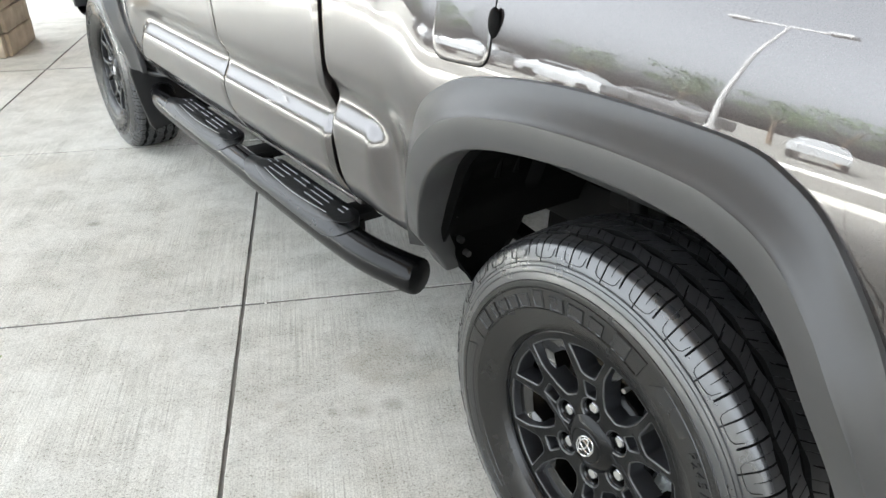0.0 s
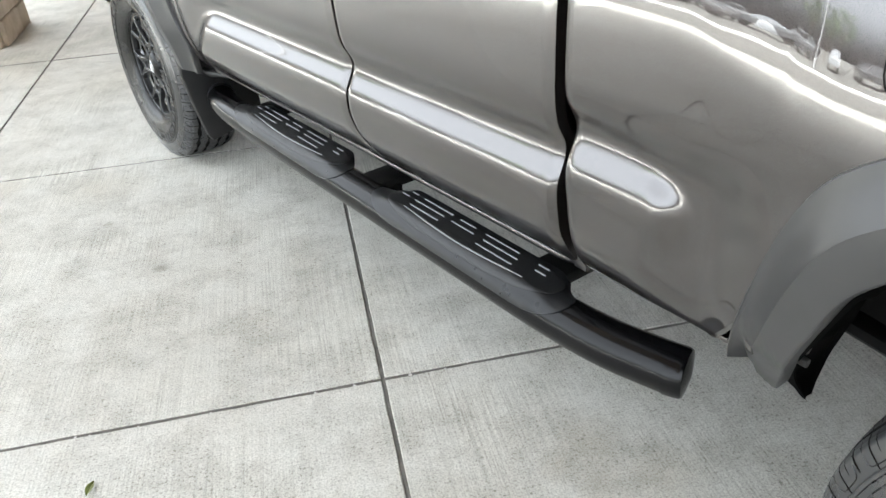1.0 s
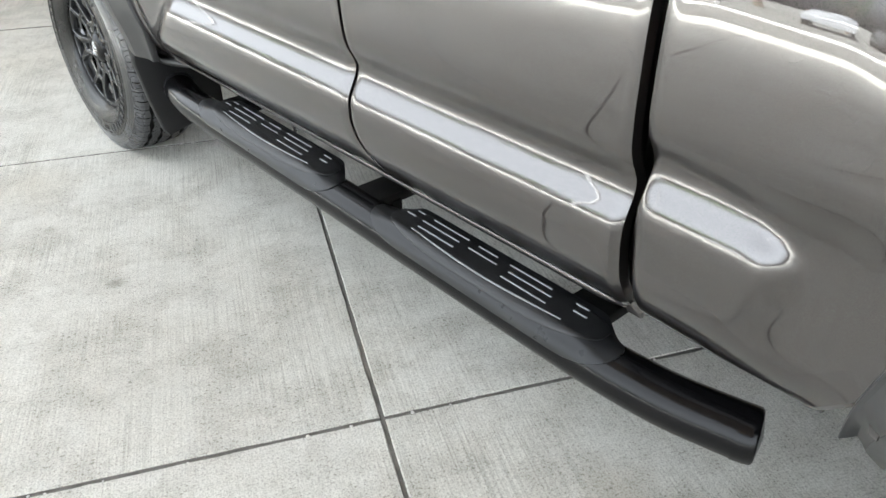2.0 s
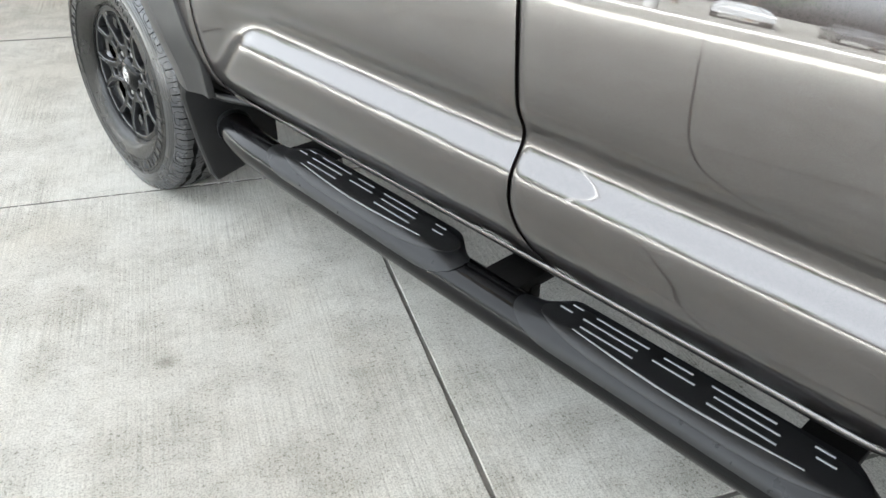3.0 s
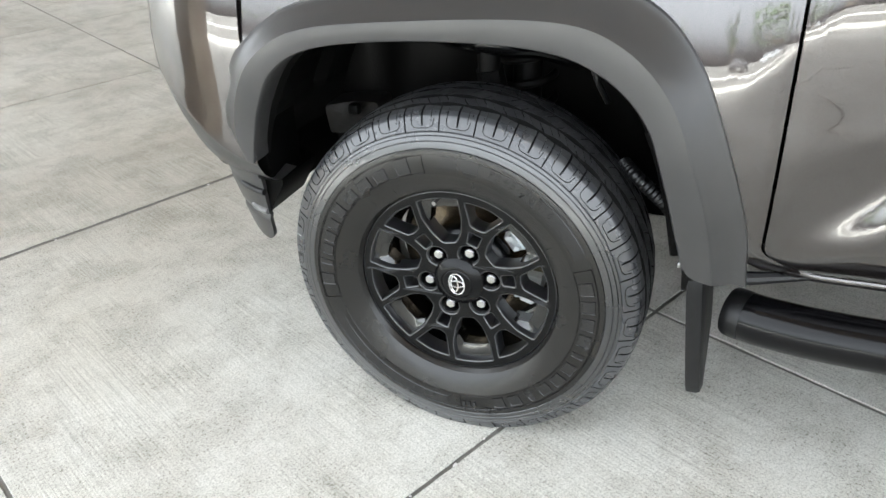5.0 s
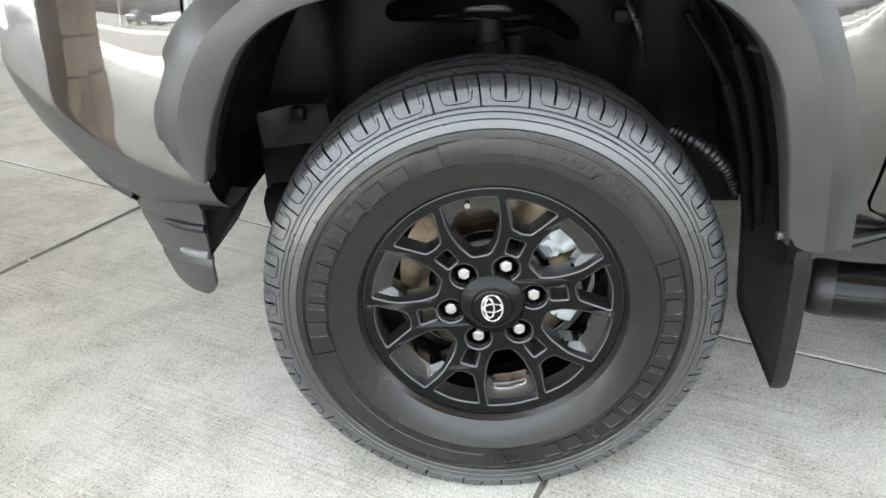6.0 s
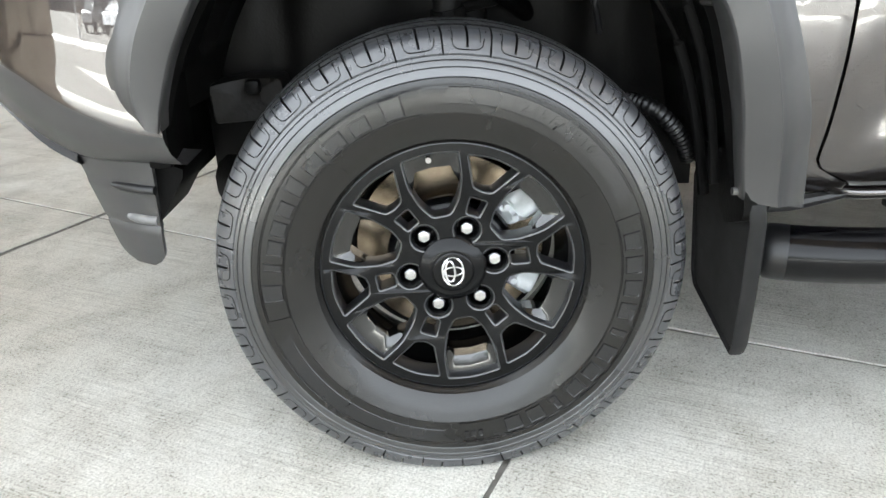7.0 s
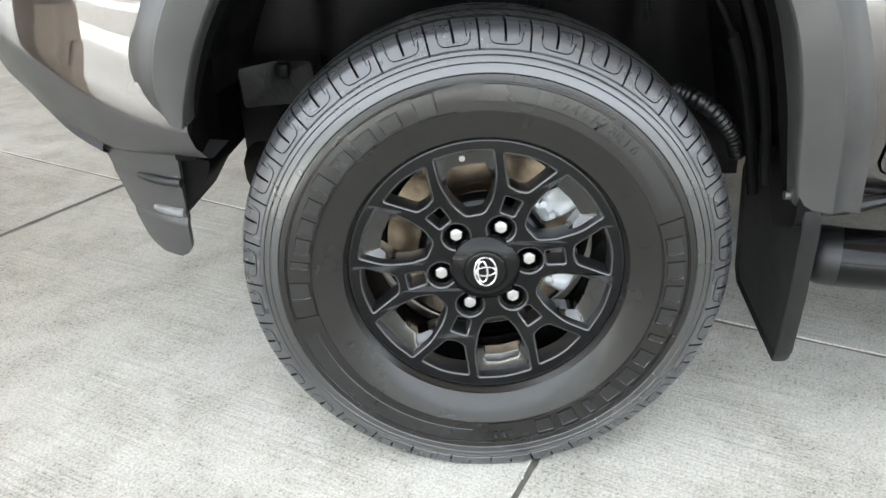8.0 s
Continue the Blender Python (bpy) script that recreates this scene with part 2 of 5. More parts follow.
BARK = grained("tree_bark", (0.09, 0.065, 0.045), (0.17, 0.13, 0.09), 8, 0.9, relief=0.8, depth=0.02, fine=40)
LEAF = grained("tree_leaf", (0.03, 0.055, 0.018), (0.07, 0.11, 0.035), 3, 0.6)
POLE = grained("grey_pole_paint", (0.30, 0.30, 0.30), (0.38, 0.38, 0.38), 3, 0.45, relief=0.1)
WHITE_PAINT = mat("silver_car_paint", (0.30, 0.31, 0.32), 0.35, Coat_Weight=1.0, Coat_Roughness=0.03)
DARK_PAINT = mat("dark_grey_car_paint", (0.05, 0.05, 0.052), 0.35, Coat_Weight=1.0, Coat_Roughness=0.03)
EMBLEM = mat("emblem_silver", (0.78, 0.78, 0.79), 0.22, 1.0)


# ---- mesh helpers ----
def empty(name, at=(0, 0, 0)):
    e = new(name)
    e.empty_display_size = 0.1
    e.location = at
    return e


def finish(bm, name, material, smooth=True, angle=35.0):
    me = bpy.data.meshes.new(name)
    bm.normal_update()
    bm.to_mesh(me)
    bm.free()
    me.materials.append(material)
    if smooth:
        me.polygons.foreach_set("use_smooth", [True] * len(me.polygons))
        me.set_sharp_from_angle(angle=radians(angle))
    return me


def part(name, bm, material, parent, label="", smooth=True, angle=35.0):
    """Links a bmesh, made in world places, as one mesh object under a thing or part."""
    me = bm if isinstance(bm, bpy.types.Mesh) else finish(bm, name, material, smooth, angle)
    ob = new(name, me)
    ob.parent = parent
    root, at = parent, Vector((0, 0, 0))
    while root is not None:
        at += root.location
        root = root.parent
    if not isinstance(bm, bpy.types.Mesh):
        me.transform(Matrix.Translation(-at))
    if label:
        ob["label"] = label
    return ob


def thing(name, bm, material, label, category, at=(0, 0, 0), kind="", group="", smooth=True):
    me = finish(bm, name, material, smooth)
    me.transform(Matrix.Translation(-Vector(at)))
    ob = new(name, me)
    ob.location = at
    return tagged(ob, label, category, group, kind)


def box(bm, lo, hi, bevel=0.0, m=None, seg=2):
    made = bmesh.ops.create_cube(bm, size=1.0)["verts"]
    c = [(a + b) / 2 for a, b in zip(lo, hi)]
    s = [abs(b - a) for a, b in zip(lo, hi)]
    for v in made:
        v.co = Vector([c[i] + v.co[i] * s[i] for i in range(3)])
    if bevel:
        edges = list({e for v in made for e in v.link_edges})
        made = bmesh.ops.bevel(bm, geom=edges, offset=bevel, segments=seg, affect="EDGES", profile=0.5)["verts"]
        made = list({v for v in made})
    if m is not None:
        bmesh.ops.transform(bm, matrix=m, verts=[v for v in made if v.is_valid])
    return made


def boxed(lo, hi, bevel=0.0, m=None, seg=2):
    bm = bmesh.new()
    box(bm, lo, hi, bevel, None, seg)
    if m is not None:
        bmesh.ops.transform(bm, matrix=m, verts=bm.verts[:])
    return bm


def grid(bm, pts, close_u=False, close_v=False):
    """A sheet from rows of points."""
    vs = [[bm.verts.new(p) for p in row] for row in pts]
    nu, nv = len(vs), len(vs[0])
    for i in range(nu if close_u else nu - 1):
        for j in range(nv if close_v else nv - 1):
            a, b = vs[i][j], vs[i][(j + 1) % nv]
            c, d = vs[(i + 1) % nu][(j + 1) % nv], vs[(i + 1) % nu][j]
            bm.faces.new((a, b, c, d))
    return vs


def spline(points, n, closed=False):
    """Even Catmull-Rom samples through some points."""
    p = np.array(points, float)
    if closed:
        ext = np.vstack([p[-1], p, p[0], p[1]])
        segs = len(p)
    else:
        ext = np.vstack([2 * p[0] - p[1], p, 2 * p[-1] - p[-2]])
        segs = len(p) - 1
    fine = []
    for i in range(segs):
        a, b, c, d = ext[i : i + 4]
        for t in np.linspace(0, 1, 24, endpoint=False):
            fine.append(0.5 * (2 * b + (c - a) * t + (2 * a - 5 * b + 4 * c - d) * t**2 + (3 * b - a - 3 * c + d) * t**3))
    fine.append(p[0] if closed else p[-1])
    fine = np.array(fine)
    run = np.r_[0, np.cumsum(np.linalg.norm(np.diff(fine, axis=0), axis=1))]
    at = np.linspace(0, run[-1], n + 1 if closed else n)
    out = np.stack([np.interp(at, run, fine[:, k]) for k in range(fine.shape[1])], 1)
    return out[:-1] if closed else out


def tube(points, radius, sides=12, n=40, wide=None, caps=True, bm=None):
    """A round or oval bar along a path; radius may be a list along it."""
    path = spline(points, n)
    bm = bm or bmesh.new()
    rad = np.interp(np.linspace(0, 1, n), np.linspace(0, 1, len(radius)), radius) if isinstance(radius, (list, tuple)) else [radius] * n
    rows = []
    for i, p in enumerate(path):
        d = Vector(path[min(i + 1, n - 1)] - path[max(i - 1, 0)]).normalized()
        ref = Vector((0, 0, 1)) if abs(d.z) < 0.9 else Vector((1, 0, 0))
        s = d.cross(ref).normalized()
        t = s.cross(d)
        k = (wide or 1.0)
        rows.append([Vector(p) + s * (math.cos(a) * rad[i] * k) + t * (math.sin(a) * rad[i]) for a in (2 * math.pi * j / sides for j in range(sides))])
    vs = grid(bm, rows, close_v=True)
    if caps:
        bm.faces.new(vs[0][::-1])
        bm.faces.new(vs[-1])
    return bm


def revolve(profile, segs=96, start=0.0, sweep=2 * math.pi, bm=None, centre=(0, 0, 0)):
    """Turns rows of (x, r) about the x axis."""
    bm = bm or bmesh.new()
    full = abs(sweep - 2 * math.pi) < 1e-6
    rows = []
    for i in range(segs if full else segs + 1):
        a = start + sweep * i / segs
        rows.append([(centre[0] + x, centre[1] - r * math.cos(a), centre[2] + r * math.sin(a)) for x, r in profile])
    grid(bm, rows, close_u=full)
    return bm


def cylinder(a, b, radius, sides=16, bm=None, radius2=None):
    bm = bm or bmesh.new()
    a, b = Vector(a), Vector(b)
    m = Matrix.Translation((a + b) / 2) @ (b - a).to_track_quat("Z", "Y").to_matrix().to_4x4()
    bmesh.ops.create_cone(bm, cap_ends=True, segments=sides, radius1=radius, radius2=radius if radius2 is None else radius2, depth=(b - a).length, matrix=m)
    return bm


def plate(loops, depth, bevel):
    """A bevelled flat plate with holes: closed loops of (a, b) seen from outside the wheel; a to the right, b up. Returns a bmesh about the origin."""
    cu = bpy.data.curves.new("outline", "CURVE")
    cu.dimensions, cu.fill_mode, cu.extrude, cu.bevel_depth, cu.bevel_resolution, cu.offset = "2D", "BOTH", depth / 2, bevel, 2, -bevel
    for loop in loops:
        sp = cu.splines.new("POLY")
        sp.points.add(len(loop) - 1)
        for q, (a, b) in zip(sp.points, loop):
            q.co = (a, b, 0, 1)
        sp.use_cyclic_u = True
    ob = bpy.data.objects.new("outline", cu)
    scene.collection.objects.link(ob)
    me = bpy.data.meshes.new_from_object(ob.evaluated_get(bpy.context.evaluated_depsgraph_get()))
    bm = bmesh.new()
    bm.from_mesh(me)
    bpy.data.objects.remove(ob)
    bpy.data.curves.remove(cu)
    bpy.data.meshes.remove(me)
    bmesh.ops.remove_doubles(bm, verts=bm.verts[:], dist=1e-5)
    for v in bm.verts:
        v.co = Vector((-v.co.z, -v.co.x, v.co.y))
    return bm


def rounded(points, radius, steps=5):
    """Rounds the corners of a closed loop."""
    out, n = [], len(points)
    for i in range(n):
        p0, p, p1 = (np.array(points[(i + k) % n], float) for k in (-1, 0, 1))
        r = radius[i] if isinstance(radius, (list, tuple)) else radius
        a = p + (p0 - p) / np.linalg.norm(p0 - p) * min(r, np.linalg.norm(p0 - p) * 0.48)
        b = p + (p1 - p) / np.linalg.norm(p1 - p) * min(r, np.linalg.norm(p1 - p) * 0.48)
        out += [tuple((1 - t) ** 2 * a + 2 * t * (1 - t) * p + t * t * b) for t in np.linspace(0, 1, steps)]
    return out


def smooth(a, b, x):
    t = min(max((x - a) / (b - a), 0.0), 1.0)
    return t * t * (3 - 2 * t)


# ---- the truck's side: how far out the skin lies at each height and length ----
XC = 0.894          # the truck's middle plane
HUB = 0.094         # the wheels' middle plane, hub height, axles
HUB_Z, REAR_Y, FRONT_Y = 0.372, 0.0, 3.236
TYRE_R = 0.384


def table(points, blur=0.012):
    z = np.arange(0.40, 1.42, 0.004)
    raw = np.interp(z, [p[0] for p in points], [p[1] for p in points])
    k = np.exp(-0.5 * (np.arange(-15, 16) * 0.004 / blur) ** 2)
    pad = np.r_[[raw[0]] * 15, raw, [raw[-1]] * 15]
    return z, np.convolve(pad, k / k.sum(), "valid")


PLAIN = table([(0.42, 0.125), (0.455, 0.096), (0.485, 0.070), (0.52, 0.046), (0.58, 0.027), (0.68, 0.022), (0.735, 0.018), (0.76, 0.008), (0.79, -0.010), (0.82, -0.018), (0.87, -0.017), (0.93, -0.010), (1.0, 0.002), (1.06, 0.018), (1.12, 0.040), (1.2, 0.076), (1.30, 0.125)], 0.018)
LEDGE = table([(0.485, 0.0), (0.52, -0.012), (0.58, -0.028), (0.645, -0.036), (0.684, -0.034), (0.742, 0.002), (0.758, 0.006), (0.80, 0.0)], 0.0095)


LIFT_Y = [0.40, 0.45, 0.55, 0.67, 0.84, 0.90, 0.99, 1.2, 1.5, 1.9, 2.1, 2.25, 2.36, 2.44, 2.49, 2.54, 2.60]
LIFT_Z = [0.04, 0.055, 0.080, 0.118, 0.128, 0.122, 0.114, 0.111, 0.102, 0.106, 0.102, 0.103, 0.100, 0.086, 0.046, 0.010, -0.010]
FENDER = table([(0.42, 0.105), (0.455, 0.070), (0.485, 0.042), (0.54, 0.006), (0.60, -0.012), (0.70, -0.020), (0.76, -0.0215), (0.80, -0.0205), (0.84, -0.0172), (0.90, -0.008), (1.0, 0.011), (1.06, 0.026), (1.12, 0.046), (1.2, 0.08)], 0.018)


def side_x(y, z):
    # how high the hip turns inwards, by length
    lift = float(np.interp(y, LIFT_Y, LIFT_Z))
    bed = smooth(0.925, 0.905, y)
    hip = 0.046 * bed * smooth(0.56, 0.70, z)
    lifted = z - max(hip, lift * smooth(0.77, 0.80 + 1.9 * abs(lift), z)) if lift > 0 else z - lift * smooth(0.77, 0.82, z)
    x = np.interp(lifted, *PLAIN)
    rear_end = 0.650 + 0.085 * (max(0.0, z - 0.70) / 0.10) ** 3 - 0.15 * max(0.0, 0.70 - z)
    front_end = 2.650 - 1.05 * (z - 0.56) - 0.06 * smooth(0.745, 0.80, z)
    fade = smooth(-0.11, 0.01, y - front_end)
    w = smooth(0.0, 0.070 + 0.5 * max(0.0, 0.70 - z), y - rear_end) * (1 - fade)
    w *= 1 - (0.26 if y > 0.918 else 0.16) * math.exp(-(((y - 0.918) / 0.018) ** 2))
    x += w * np.interp(z - 0.046 * bed * smooth(0.50, 0.66, z), *LEDGE)
    x += 0.018 * (1.6 - min(max(y, 0.9), 2.6)) * smooth(0.45, 0.9, y)
    f = max(smooth(2.60, 2.78, y), smooth(-0.08, 0.19, y - front_end) * smooth(1.0, 0.76, z))
    x += f * (np.interp(z, *FENDER) - x)
    k = 1 - smooth(0.47, 0.64, abs(y - REAR_Y))
    high = smooth(0.80, 0.92, z)
    x += k * ((min(x, -0.026) - x) * (1 - high) - 0.014 * high)
    x += 0.55 * max(0.0, y - 3.72) ** 1.5 + 0.05 * smooth(3.66, 3.76, y)
    return float(x)


def panel(y_rear, y_front, z_low, z_top, nu=40, nv=44, roll=0.006, deep=0.03, mirror=False, dz=None):
    """A skin panel between two upright edges (given by height) with rolled rims."""
    bm = bmesh.new()
    rows = []
    us = np.linspace(0, 1, nu)
    for s in us:
        col = []
        ym = y_rear(0.8) + (y_front(0.8) - y_rear(0.8)) * s
        lo, hi = z_low(ym), z_top(ym)
        for t in np.linspace(0, 1, nv):
            z = lo + (hi - lo) * t
            y = y_rear(z) + (y_front(z) - y_rear(z)) * s
            col.append(Vector((side_x(y, z), y, z)))
        rows.append(col)
    # rims turned inwards
    def rim(col, dy, dzz):
        return [Vector((p.x + deep, p.y + dy, p.z + dzz)) for p in col]
    for col in rows:
        col.insert(0, Vector((col[0].x + deep, col[0].y, col[0].z)))
        col.append(Vector((col[-1].x + deep, col[-1].y, col[-1].z)))
        col[1].x += roll * 0.5
        col[-2].x += roll * 0.5
    first = [Vector((p.x + deep, p.y, p.z)) for p in rows[0]]
    last = [Vector((p.x + deep, p.y, p.z)) for p in rows[-1]]
    for col in (rows[0], rows[-1]):
        for p in col:
            p.x += roll * 0.5
    rows = [first] + rows + [last]
    if mirror:
        rows = [[Vector((2 * XC - p.x, p.y, p.z)) for p in col] for col in rows]
    grid(bm, rows)
    return bm


def both(bm):
    """A mirrored copy for the far side."""
    out = bm.copy()
    for v in out.verts:
        v.co.x = 2 * XC - v.co.x
    bmesh.ops.reverse_faces(out, faces=out.faces[:])
    return out


truck = tagged(empty("pickup_truck", (XC, 1.6, 0)), "bronze-grey metallic pickup truck parked on concrete slabs", "pickup truck")


def pair(name, bm, material, label="", angle=35.0, far=True):
    """The same part on the near and on the far side of the truck; returns the near one."""
    twin = both(bm) if far else None
    ob = part(name, bm, material, truck, label, angle=angle)
    if far:
        part(name, twin, material, truck, label, angle=angle)
    return ob


# inner and outer edges of the wheel-arch flares, as (y, z)
REAR_IN = [(0.500, 0.478), (0.486, 0.515), (0.457, 0.585), (0.415, 0.69), (0.375, 0.775), (0.30, 0.838), (0.19, 0.876), (0.02, 0.90), (-0.13, 0.902), (-0.25, 0.878), (-0.325, 0.82), (-0.375, 0.745), (-0.42, 0.64), (-0.45, 0.52)]
REAR_OUT = [(0.5545, 0.545), (0.5535, 0.575), (0.545, 0.63), (0.505, 0.77), (0.46, 0.868), (0.39, 0.93), (0.29, 0.968), (0.08, 0.998), (-0.19, 1.0), (-0.285, 0.978), (-0.355, 0.93), (-0.42, 0.84), (-0.49, 0.70), (-0.54, 0.52)]
REAR_LINE = [(0.458, 0.555)] + REAR_IN[2:]
FRONT_IN = [(3.658, 0.612), (3.645, 0.66), (3.61, 0.74), (3.55, 0.825), (3.45, 0.872), (3.25, 0.893), (3.05, 0.888), (2.945, 0.853), (2.872, 0.78), (2.834, 0.67), (2.812, 0.575), (2.793, 0.492)]
FRONT_OUT = [(3.690, 0.622), (3.722, 0.652), (3.729, 0.71), (3.702, 0.79), (3.638, 0.868), (3.52, 0.935), (3.28, 0.963), (3.0, 0.985), (2.885, 0.955), (2.805, 0.875), (2.75, 0.755), (2.700, 0.60), (2.683, 0.468)]


def arch_low(pts_in, pts_out):
    """The lowest point of the skin over a wheel arch, by length: half-way under the flare."""
    mid = (spline(pts_in, 120) + spline(pts_out, 120)) / 2
    order = np.argsort(mid[:, 0])
    return lambda y: float(np.interp(y, mid[order, 0], mid[order, 1]))


ARCH_R, ARCH_F = arch_low(REAR_LINE, REAR_OUT[1:]), arch_low(FRONT_IN, [(3.752, 0.605)] + FRONT_OUT[2:])


def seam_mid(z):
    return 1.607 - 0.05 * (1 - smooth(0.49, 0.64, z)) + 0.03 * smooth(0.78, 1.2, z)


def door_front(z):
    return 2.665 - 0.075 * (1 - smooth(0.488, 0.555, z)) ** 2 - 0.02 * smooth(0.95, 1.2, z)


front_door = pair("front_door", panel(lambda z: seam_mid(z) + 0.0018, door_front, lambda y: 0.490, lambda y: 1.21, 70, 70), PAINT)
rear_door = pair("rear_door", panel(lambda z: 0.929, lambda z: seam_mid(z) - 0.0018, lambda y: 0.490, lambda y: 1.21, 56, 70, roll=0.014), PAINT)
fender = pair("front_fender", panel(lambda z: door_front(z) + 0.006, lambda z: 3.70, lambda y: min(1.0, max(0.480, ARCH_F(y) if y > 2.70 else 0.480)), lambda y: 1.10 - 0.10 * smooth(3.0, 3.8, y), 100, 40), PAINT)
bed_side = pair("bed_side", panel(lambda z: -1.12, lambda z: 0.906, lambda y: ARCH_R(y) if -0.50 < y < 0.53 else (0.505 if y < 0 else max(0.505, 0.625 - 0.12 * (y - 0.53) / 0.085)), lambda y: 1.27, 170, 60, roll=0.012), PAINT)


def sweep_flare(pin, pout, fold, foot=-0.020, n=96):
    """A moulded arch flare: a flat outer face and a sloped shoulder down to the skin; its feet fold inwards."""
    a, b = spline(pin, n), spline(pout, n)
    bm, rows = bmesh.new(), []
    for i in range(n):
        t = i / (n - 1)
        end = min(smooth(0, 0.20, t), smooth(0, 0.20, 1 - t))
        out = foot + (-0.072 - foot) * end
        skin = min(side_x(float(b[i][0]), float(b[i][1])) - 0.007, -0.006 + fold * max(0.0, 0.61 - float(b[i][1])))
        d = skin - out
        cs = [(0.10, 0.03), (0.0, out + 0.035), (0.0, out + 0.008), (0.010, out + 0.003), (0.03, out + 0.0005), (0.10, out - 0.001), (0.28, out - 0.002), (0.44, out - 0.0018), (0.49, out - 0.0010), (0.503, out + 0.0008), (0.54, out + 0.085 * d)]
        cs += [(0.60, out + 0.23 * d), (0.75, out + 0.57 * d), (0.90, out + 0.87 * d), (0.955, skin - 0.0035), (0.985, skin - 0.0015), (1.0, skin + 0.008), (0.97, skin + 0.02)]
        row = []
        for s, x in cs:
            y, z = a[i] + (b[i] - a[i]) * s
            row.append(Vector((x + fold * max(0.0, 0.61 - z) * (1 - smooth(0.7, 1.0, s)), y, z)))
        rows.append(row)
    vs = grid(bm, rows)
    for end_row in (vs[0], vs[-1]):
        bm.faces.new(end_row)
    return bm


pair("wheel_arch_flare", sweep_flare(REAR_IN, REAR_OUT, 0.60), FLARE, "dull grey moulded plastic flare", 30)
pair("wheel_arch_flare", sweep_flare(FRONT_IN, FRONT_OUT, 0.09, -0.036), FLARE, "dull grey moulded plastic flare", 30)


def arch_liner(pin, lead=0.02):
    """The dark liner round the wheel, with ribs and a folded rim."""
    a = spline(pin, 64)
    c = a.mean(0)
    bm, rows = bmesh.new(), []
    for i, p in enumerate(a):
        d = (p - c) / np.linalg.norm(p - c)
        rib = 0.010 * (1 if (i // 5) % 2 else 0)
        cs = [(0.012, 0.004), (0.0, 0.028), (0.018, 0.05), (0.028 + rib, 0.075), (0.028 + rib, 0.24), (0.012, 0.26), (0.012, 0.42), (-0.02, 0.46)]
        rows.append([Vector((x, *(p + d * s))) for s, x in cs])
    grid(bm, rows)
    return bm


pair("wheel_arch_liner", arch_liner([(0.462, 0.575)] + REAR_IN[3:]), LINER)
pair("wheel_arch_liner", arch_liner(FRONT_IN), LINER_FRONT)


def inner_wall(y0, y1, z0, z1, x, dips):
    """The upright inner wall of a wheel well, pressed with a few beads."""
    bm, rows = bmesh.new(), []
    for y in np.linspace(y0, y1, 34):
        rows.append([Vector((x + 0.014 * sum(math.exp(-((y - d) / 0.03) ** 2) for d in dips) + 0.01 * math.sin(9 * z + 3 * y), y, z)) for z in np.linspace(z0, z1, 20)])
    grid(bm, rows)
    return bm


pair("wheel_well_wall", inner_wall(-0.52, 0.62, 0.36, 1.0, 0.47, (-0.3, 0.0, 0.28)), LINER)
pair("wheel_well_wall", inner_wall(2.74, 3.70, 0.40, 1.0, 0.38, (2.95, 3.3, 3.55)), LINER_FRONT)

# painted foot of the fender between flare and sill
pair("fender_foot", tube([(0.040, 2.73, 0.464), (0.048, 2.68, 0.464), (0.062, 2.635, 0.466), (0.078, 2.585, 0.468)], [0.013, 0.013, 0.011, 0.0085], 10, 16), BLACK_PLASTIC)
# painted round strip along the foot of the doors
sill_path = [(0.098 + 0.014 * (1.6 - y), y, 0.468) for y in np.linspace(2.57, 1.02, 12)]
pair("sill_strip", tube([(0.058, 2.625, 0.490)] + sill_path + [(0.108, 0.965, 0.474), (0.098, 0.935, 0.503)], 0.0115, 12, 90), PAINT)
pair("sill_strip", tube([(p[0] + 0.016, p[1], p[2] - 0.009) for p in sill_path], 0.007, 8, 60), PAINT)
# folded lower edge of the bed panel and the drain tab by the cab gap
pair("bed_lower_edge", boxed((0.078, 0.60, 0.494), (0.11, 0.905, 0.504), 0.003), PAINT)
pair("bed_tab", boxed((0.072, 0.905, 0.485), (0.112, 0.938, 0.55), 0.004), PAINT)
# rocker and floor behind the doors
pair("rocker_panel", boxed((0.150, 0.62, 0.445), (0.21, 2.72, 0.60), 0.012), METAL_DARK)
pair("cab_gap_wall", boxed((0.125, 0.88, 0.53), (0.15, 0.98, 1.2), 0.004), LINER)

# fuel flap: a thin rounded lid in the bed panel with a dark finger dimple; gap and dimple are near-black solids that
# stand for shade
FUEL = rounded([(0.262, 0.985), (0.425, 0.975), (0.432, 1.135), (0.275, 1.135)], [0.035, 0.045, 0.05, 0.04], 7)


def lid(loop, off, thick):
    """A thin lid that follows the skin."""
    bm = bmesh.new()
    cy, cz = np.mean(loop, axis=0)
    rows = []
    for f, dx in [(f, off) for f in (0.03, 0.2, 0.4, 0.6, 0.8, 0.9, 0.96)] + [(0.99, off + 0.0012), (1.0, off + thick)]:
        rows.append([Vector((side_x(cy + (y - cy) * f, cz + (z - cz) * f) + dx, cy + (y - cy) * f, cz + (z - cz) * f)) for y, z in loop])
    vs = grid(bm, rows, close_v=True)
    bm.faces.new(vs[0])
    return bm


grow = [(0.348 + (y - 0.348) * 1.035, 1.055 + (z - 1.055) * 1.035) for y, z in FUEL]
part("flap_gap_shade", lid(grow, -0.0015, 0.008), LINER, truck)
fuel_flap = part("fuel_flap", lid(FUEL, -0.0035, 0.006), PAINT, truck)
bm = bmesh.new()
bmesh.ops.create_uvsphere(bm, u_segments=20, v_segments=12, radius=1.0)
